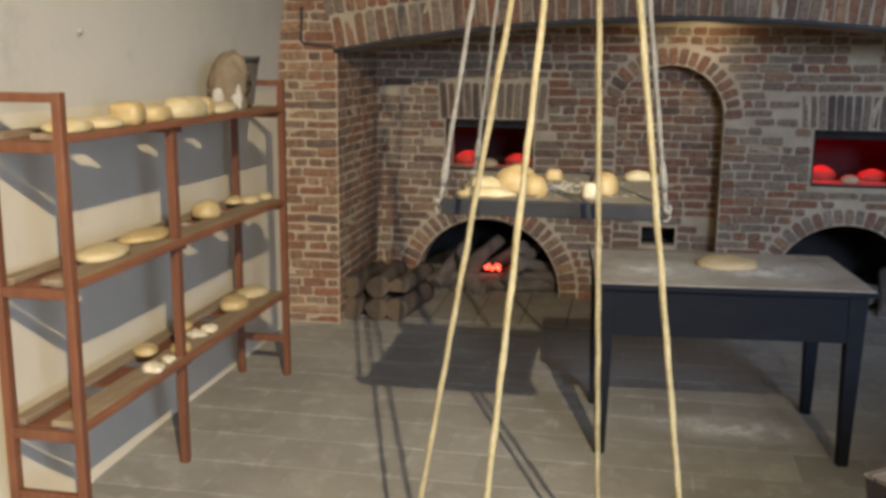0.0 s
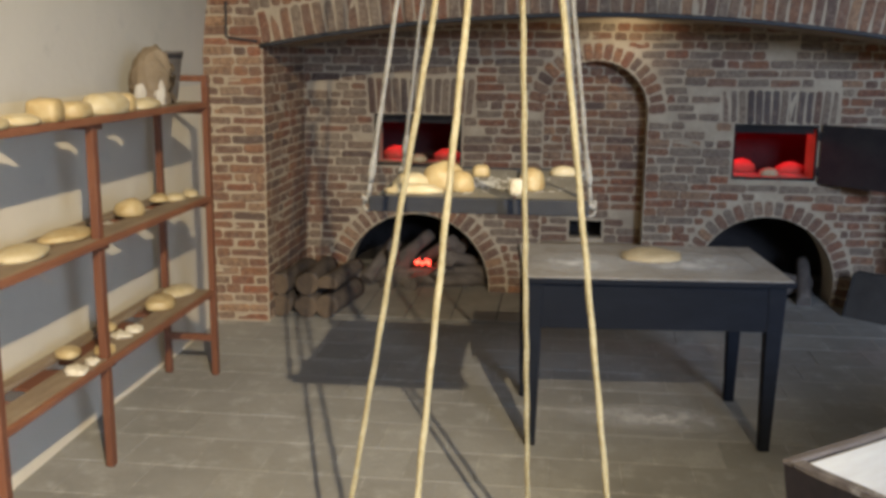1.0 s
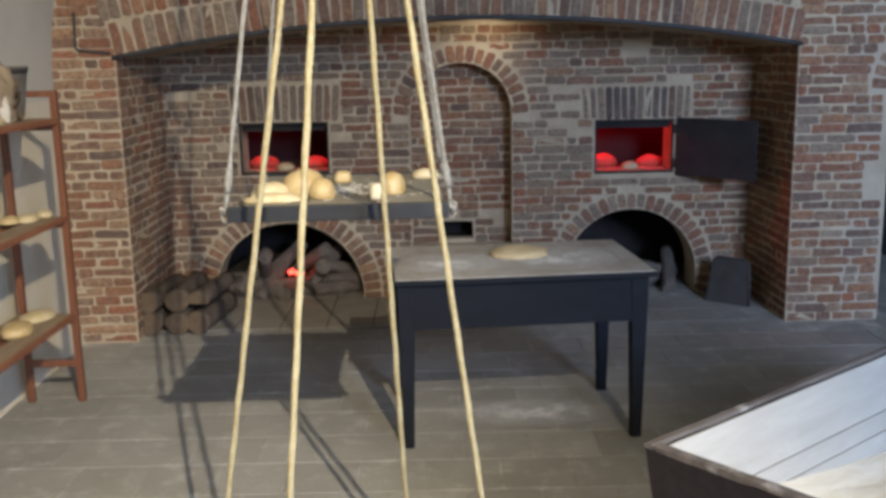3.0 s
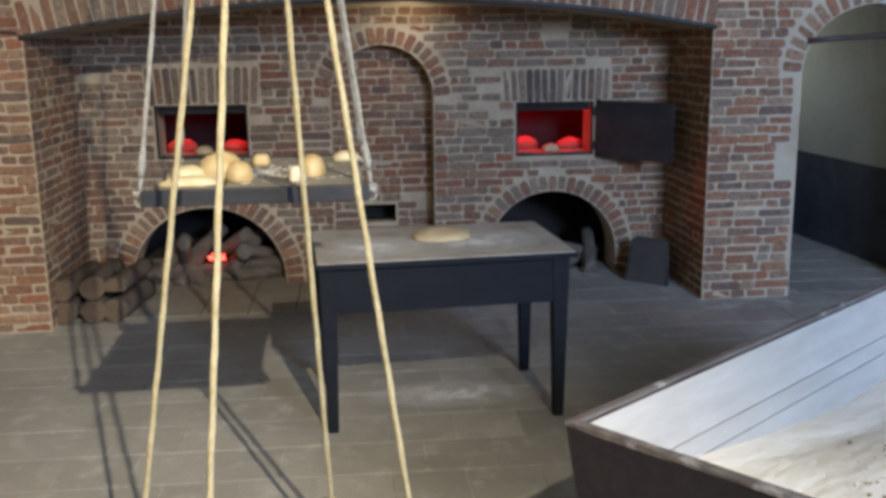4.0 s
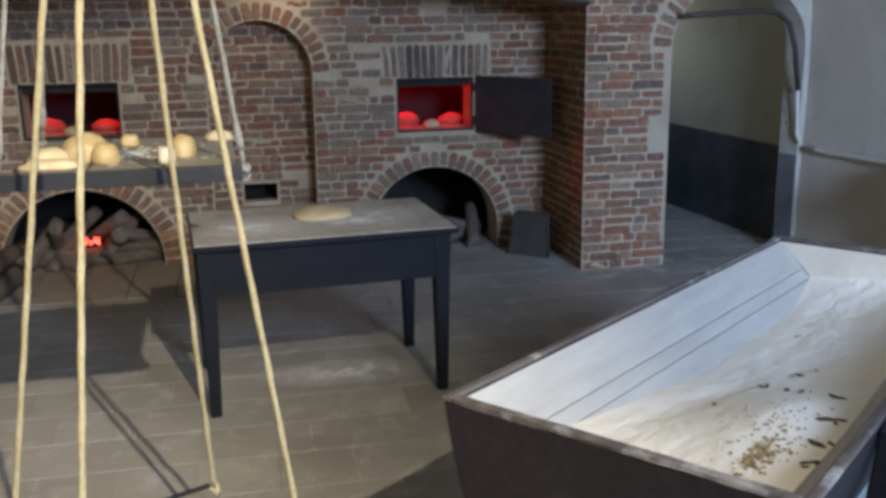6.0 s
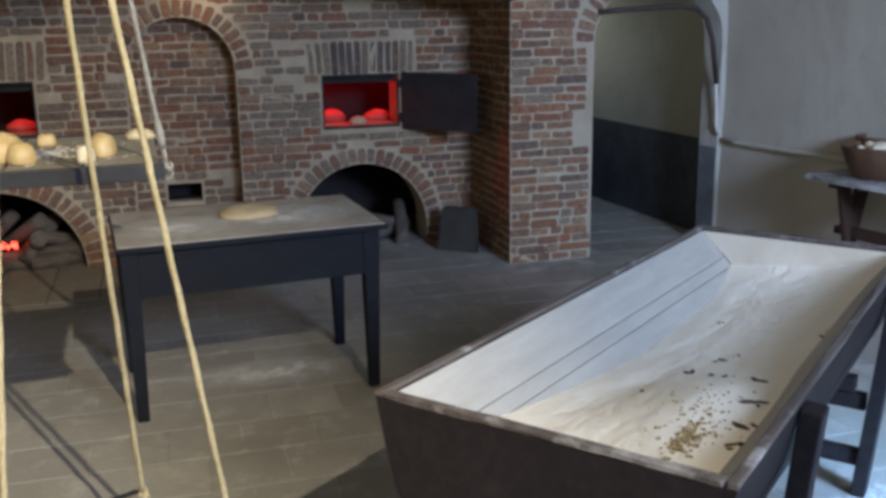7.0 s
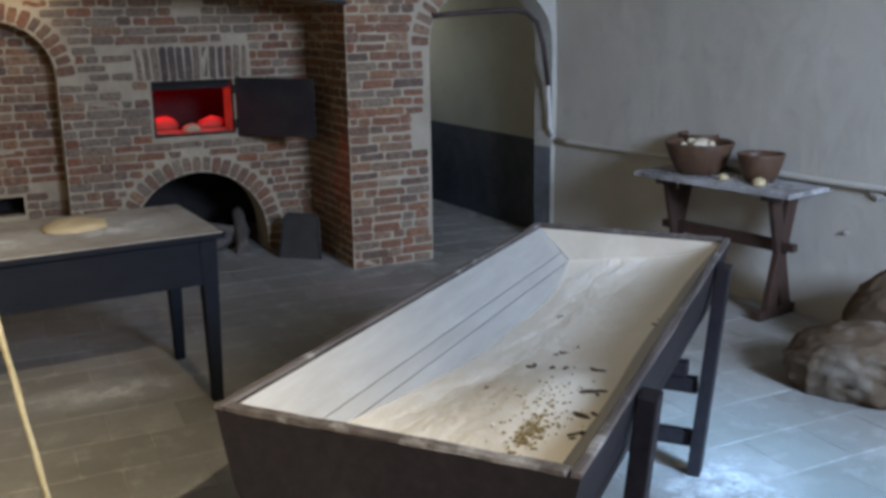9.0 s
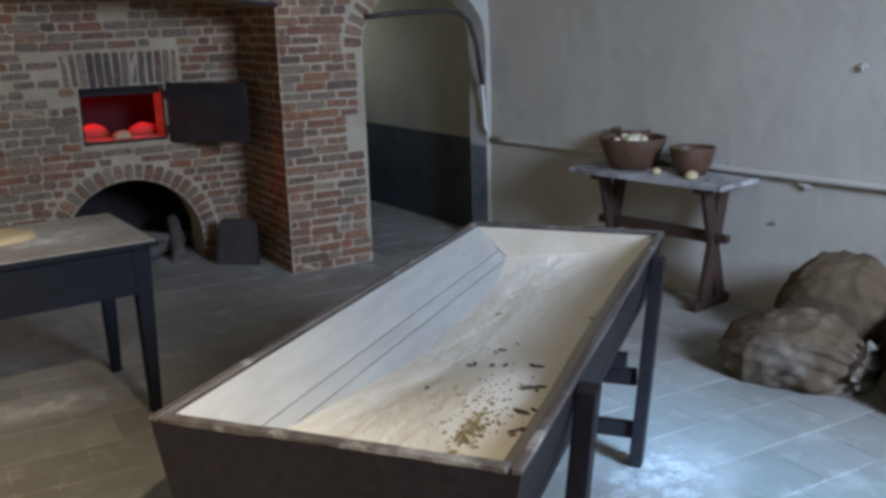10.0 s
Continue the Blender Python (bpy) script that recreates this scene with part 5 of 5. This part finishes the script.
def courses(u0, u1, v0, v1, out, choose, seed, ch=0.0600, gap=0.0068):
    """Brick courses over a rectangle, kept clear of where out(u, v) is true."""
    rnd = random.Random(seed)
    pieces = []
    n = round((v1 - v0) / ch)
    for r in range(n):
        v = v0 + (r + 0.5) * ch
        free, start, step = [], None, 0.006
        k = int((u1 - u0) / step)
        for i in range(k + 1):
            u = u0 + i * step
            ok = not (out(u, v - 0.02) or out(u, v + 0.02) or out(u, v))
            if ok and start is None:
                start = u
            if start is not None and (not ok or i == k):
                free.append((start, u if ok else u - step))
                start = None
        for a, b in free:
            u = a
            first = True
            while b - u > 0.03:
                ln = rnd.choice((0.195, 0.195, 0.195, 0.145, 0.09, 0.09)) if not first else rnd.choice((0.195, 0.09, 0.145, 0.055))
                ln *= rnd.uniform(0.93, 1.07)
                first = False
                if b - u - ln - gap < 0.05:
                    ln = b - u
                    if ln > 0.26:
                        ln = ln / 2 - gap / 2
                w = ln
                mat = choose(u + w / 2, v, rnd)
                if mat is not None:
                    pieces.append((u + w / 2, v + rnd.uniform(-0.0035, 0.0035), max(0.03, w), (ch - gap) * rnd.uniform(0.90, 1.12), 0.0, rnd.uniform(-0.003, 0.003), mat))
                u += ln + gap
    return pieces


def ring(cx, cz, r0, r1, a0, a1, width, material, seed, squash=1.0):
    rnd = random.Random(seed)
    mid = (r0 + r1) / 2
    n = max(3, round(abs(radians(a1 - a0)) * r0 / width))
    out = []
    for i in range(n):
        a = radians(a0 + (a1 - a0) * (i + 0.5) / n)
        w = abs(radians(a1 - a0)) * mid / n - 0.009
        m = material(rnd) if callable(material) else material
        out.append((cx + mid * math.cos(a), cz + mid * math.sin(a) * squash, (r1 - r0) - 0.006, w, a, rnd.uniform(-0.003, 0.005), m))
    return out


FACE = lambda y: Matrix(((1, 0, 0, 0), (0, 0, -1, y), (0, 1, 0, 0), (0, 0, 0, 1)))     # u east, v up, out to the south


def in_arch(a, u, v, grow):
    return (v < a[1] and abs(u - a[0]) < a[2] + grow) or (u - a[0]) ** 2 + (v - a[1]) ** 2 < (a[2] + grow) ** 2


def inside(r, u, v, g=0.0):
    return r[0] - g < u < r[1] + g and r[2] - g < v < r[3] + g


LINTEL_1 = (-1.36, -0.60, 1.285, 1.53)
LINTEL_2 = (1.09, 1.86, 1.258, 1.478)


def wall_out(u, v):
    return (in_arch(ARCH_1, u, v, 0.135 if v > 0 else 0) or in_arch(ARCH_2, u, v, 0.122) or inside(OVEN_1, u, v, 0.016) or inside(OVEN_2, u, v, 0.016)
            or inside(LINTEL_1, u, v, 0.008) or inside(LINTEL_2, u, v, 0.008) or (v > NICHE_FOOT and (abs(u - NICHE[0]) < NICHE[2] + 0.004) and v < NICHE[1])
            or (v >= NICHE[1] and (u - NICHE[0]) ** 2 + (v - NICHE[1]) ** 2 < (NICHE[2] + 0.125) ** 2) or v > arch_z(u) + 0.12)


def patch(u, v):
    """How much the wall is daubed with mortar there: round the ovens and under the niche."""
    d = 0.0
    for cx, cz, rx, rz in ((-1.42, 1.15, 0.22, 0.3), (-0.62, 1.2, 0.16, 0.3), (1.08, 1.12, 0.16, 0.24), (1.4, 1.68, 0.42, 0.22), (0.5, 0.5, 0.26, 0.14), (-0.9, 0.84, 0.5, 0.08), (1.47, 0.8, 0.42, 0.06), (-1.0, 1.62, 0.4, 0.1), (0.88, 1.30, 0.26, 0.55), (1.75, 1.62, 0.3, 0.2), (-1.62, 1.45, 0.2, 0.35)):
        d = max(d, 1 - math.hypot((u - cx) / rx, (v - cz) / rz))
    return d


def choose_back(u, v, rnd):
    p = patch(u, v) + 0.35 * noise.noise(Vector((u * 4, v * 4, 2)))
    if p > 0.5 and rnd.random() < 0.16:
        return None
    if p > 0.05 and rnd.random() < 0.75:
        return M_BRICK_GREY
    w = noise.noise(Vector((u * 0.9, v * 0.9, 7))) + (0.25 if u < -0.6 else -0.3)
    return M_BRICK_DULL if w + rnd.uniform(-0.4, 0.4) > 0.05 else M_BRICK


pieces = courses(-1.86, 2.33, 0.0, 1.95, wall_out, choose_back, 11)
lay(back, FACE(W), pieces, lambda u, v: -0.7 < u and (v > 0.55 and u < 1.15 or v < 1.2 and u >= 1.15))
sooty = lambda rnd: rnd.choice((M_BRICK_DULL, M_BRICK_DULL, M_BRICK_GREY, M_BRICK))
warm = lambda rnd: rnd.choice((M_BRICK, M_BRICK_DULL, M_BRICK))
grey = lambda rnd: rnd.choice((M_BRICK_GREY, M_BRICK_GREY, M_BRICK_DULL))
random.seed(5)
v = ring(*ARCH_1[:2], ARCH_1[2] + 0.003, ARCH_1[2] + 0.13, -4, 184, 0.06, sooty, 21)
v += ring(*ARCH_2[:2], ARCH_2[2] + 0.003, ARCH_2[2] + 0.118, -16, 196, 0.06, sooty, 22)
v += ring(*NICHE[:2], NICHE[2] + 0.003, NICHE[2] + 0.122, 0, 180, 0.06, warm, 23)
for (a, b2, c, d2), mat, cnt in ((LINTEL_1, grey, 13), (LINTEL_2, grey, 14)):
    for i in range(cnt):
        f = (i + 0.5) / cnt - 0.5
        v.append(((a + b2) / 2 + f * (b2 - a), (c + d2) / 2, d2 - c, (b2 - a) / cnt - 0.010, math.pi / 2 - f * 0.16, random.uniform(-0.003, 0.004), M_BRICK_SOOT if abs(f) < 0.28 and random.random() < (0.85 if a > 0 else 0.4) else mat(random)))
lay(back, FACE(W), v, lambda u, w: True, "arch_brick")

# the niche's own back
niche_back = tagged(part("niche_back", slab([(-0.2, 0.3), (0.7, 0.3), (0.7, 1.75), (-0.2, 1.75)], [rect(HOLE)], lambda u, w, d: (u, W + 0.19 + d, w), 0.109), M_MORTAR), "recessed red brick back of the niche", "wall", kind="structure")


def niche_choice(u, w, r):
    """Red brick above, daubed with grey mortar round the flue hole."""
    if w < 0.62 + 0.06 * noise.noise(Vector((u * 6, 0, 3))):
        return r.choice((None, M_BRICK_GREY, M_BRICK_GREY, M_BRICK_DULL))
    return r.choice((M_BRICK, M_BRICK, M_BRICK_DULL))


lay(niche_back, FACE(W + 0.19), courses(-0.12, 0.61, 0.36, 1.68, lambda u, w: inside(HOLE, u, w, 0.012), niche_choice, 31), lambda u, w: True)


# piers and the front over the arch
def front_out(u, v):
    if XL < u < XR:
        return v < arch_z(u) + (0.44 if u > XL + 0.02 else 0.0)
    if v > arch_z(XL) - 0.02 and u < XL and u > XL - 0.19 * (v - 1.76) and v < 2.4:
        return True
    return False


choose_front = lambda u, v, r: r.choice((M_BRICK, M_BRICK, M_BRICK, M_BRICK_DULL)) if u < 0 or r.random() < 0.85 else M_BRICK_GREY
lay(wall_front, FACE(Q), courses(-2.3, XL - 0.002, -0.006, 2.6, front_out, choose_front, 41), lambda u, v: True)


def door_out(u, v):
    e = ((u - DOOR_X) / (DOOR_W + 0.15)) ** 2 + ((v - DOOR_C) / (DOOR_RISE + 0.14)) ** 2
    edge = 2.866 + 0.03 * noise.noise(Vector((v * 5, 1, 4))) - (0.03 if 1.0 <= v < 1.4 else 0.0)
    return (u > edge and v < DOOR_C + 0.02) or (v >= DOOR_C and e < 1) or u > 3.33 + 0.05 * math.sin(v * 40) or (2.74 < u and 0.80 < v < 1.0)


lay(wall_door, FACE(Q), courses(XR + 0.002, 3.95, -0.006, 2.6, lambda u, v: front_out(u, v) or door_out(u, v), choose_front, 43), lambda u, v: v < 2.0)
dv = []
for i in range(11):
    a = radians(180 - 90 * (i + 0.5) / 10.5)
    cx, cz = DOOR_X + (DOOR_W + 0.068) * math.cos(a), DOOR_C + (DOOR_RISE + 0.068) * math.sin(a)
    dv.append((cx, cz, 0.125, 0.058, math.atan2(math.sin(a) / DOOR_RISE, math.cos(a) / DOOR_W), random.uniform(-0.003, 0.003), random.choice((M_BRICK, M_BRICK_DULL, M_BRICK_DULL))))
lay(wall_door, FACE(Q), dv, lambda u, v: True, "arch_brick")
span, span_l = math.degrees(math.asin((XR - AX) / AR)), math.degrees(math.asin((AX - XL) / AR))
av = []
for row in range(3):
    av += ring(AX, AZ, AR + 0.004 + row * 0.205, AR + 0.2 + row * 0.205, 90 - span + (0.17 if row % 2 else 0), 90 + span_l + (0.17 if row % 2 else 0), 0.068, lambda r: r.choice((M_BRICK, M_BRICK, M_BRICK_DULL, M_BRICK_GREY)), 51 + row)
lay(wall_front, FACE(Q), av, lambda u, v: v < 2.42, "arch_brick")

# the recess's cheeks
CHEEK_L = Matrix(((0, 0, 1, XL), (1, 0, 0, 0), (0, 1, 0, 0), (0, 0, 0, 1)))       # u north, v up, out to the east
CHEEK_R = Matrix(((0, 0, -1, XR), (-1, 0, 0, 0), (0, 1, 0, 0), (0, 0, 0, 1)))     # u south, v up, out to the west
lay(wall_front, CHEEK_L, courses(Q + 0.006, W - 0.01, 0.0, 1.76, lambda u, v: False, lambda u, v, r: r.choice((M_BRICK, M_BRICK_DULL, M_BRICK_DULL)), 61), lambda u, v: v > 0.9)
lay(wall_front, CHEEK_R, courses(-W + 0.01, -Q - 0.006, 0.0, 1.72, lambda u, v: False, lambda u, v, r: r.choice((M_BRICK, M_BRICK_DULL, M_BRICK_DULL)), 62), lambda u, v: v < 0.9)

# the front stands a little skew: its west pier comes forward, its back keeps to the oven wall
def skew(p):
    f = max(0.0, (XR - p[0]) / (XR - XL))
    return Vector((p[0], p[1] - 0.15 * f * (W - p[1]) / (W - Q), p[2]))


def skew_thing(ob):
    if ob.name.startswith(("brick", "arch_brick")):
        m = ob.matrix_basis.copy()
        o = m.translation.copy()
        cols = [(skew(o + v * 0.01) - skew(o)) / 0.01 for v in (Vector((1, 0, 0)), Vector((0, 1, 0)), Vector((0, 0, 1)))]
        ob.matrix_basis = Matrix.Translation(skew(o)) @ Matrix(cols).transposed().to_4x4() @ m.to_3x3().to_4x4()
    else:
        for v in ob.data.vertices:
            v.co = skew(v.co)


for ob in (wall_front, *wall_front.children, *arch_cables):
    skew_thing(ob)

# floor tiles
T = 0.30
tile_kinds = [brick_mesh(T - 0.007, T - 0.007, 0.0, 900 + i, M_FLOOR, 0.0012) for i in range(8)]
rnd = random.Random(77)
vs, fs = [], []
for i in range(-10, 20):
    for j in range(-9, 32):
        x, y = (i + 0.5 + (0.5 if j % 2 else 0.0)) * T, (j + 0.5) * T
        if y > Q - 0.14 and not (2.9 < x < 3.9 or (XL + 0.1 < x < XR - 0.14 and y < W - 0.14)) or x < x_left(y) - 0.1 or x > x_right(y) + 0.2 or (y > Q and -1.95 < x < -0.05):
            continue
        m = Matrix.Translation((x, y, -0.0032 + rnd.uniform(-0.0005, 0.0005))) @ Matrix.Rotation(rnd.uniform(-0.006, 0.006) + rnd.choice((0, 1, 2, 3)) * math.pi / 2, 4, "Z")
        me = rnd.choice(tile_kinds)
        if -1.6 < x < 3.7 and 2.0 < y < 5.9:
            ob = new("tile", me)
            ob.parent = floor
            ob.matrix_world = m
        else:
            k = len(vs)
            vs.extend(tuple(m @ p.co) for p in me.vertices)
            fs.extend(tuple(k + q for q in f.vertices) for f in me.polygons)
me = bpy.data.meshes.new("far_tiles")
me.from_pydata(vs, [], fs)
me.materials.append(M_FLOOR)
ob = new("far_tiles", me)
ob.parent = floor
ob["kind"] = "stuff"
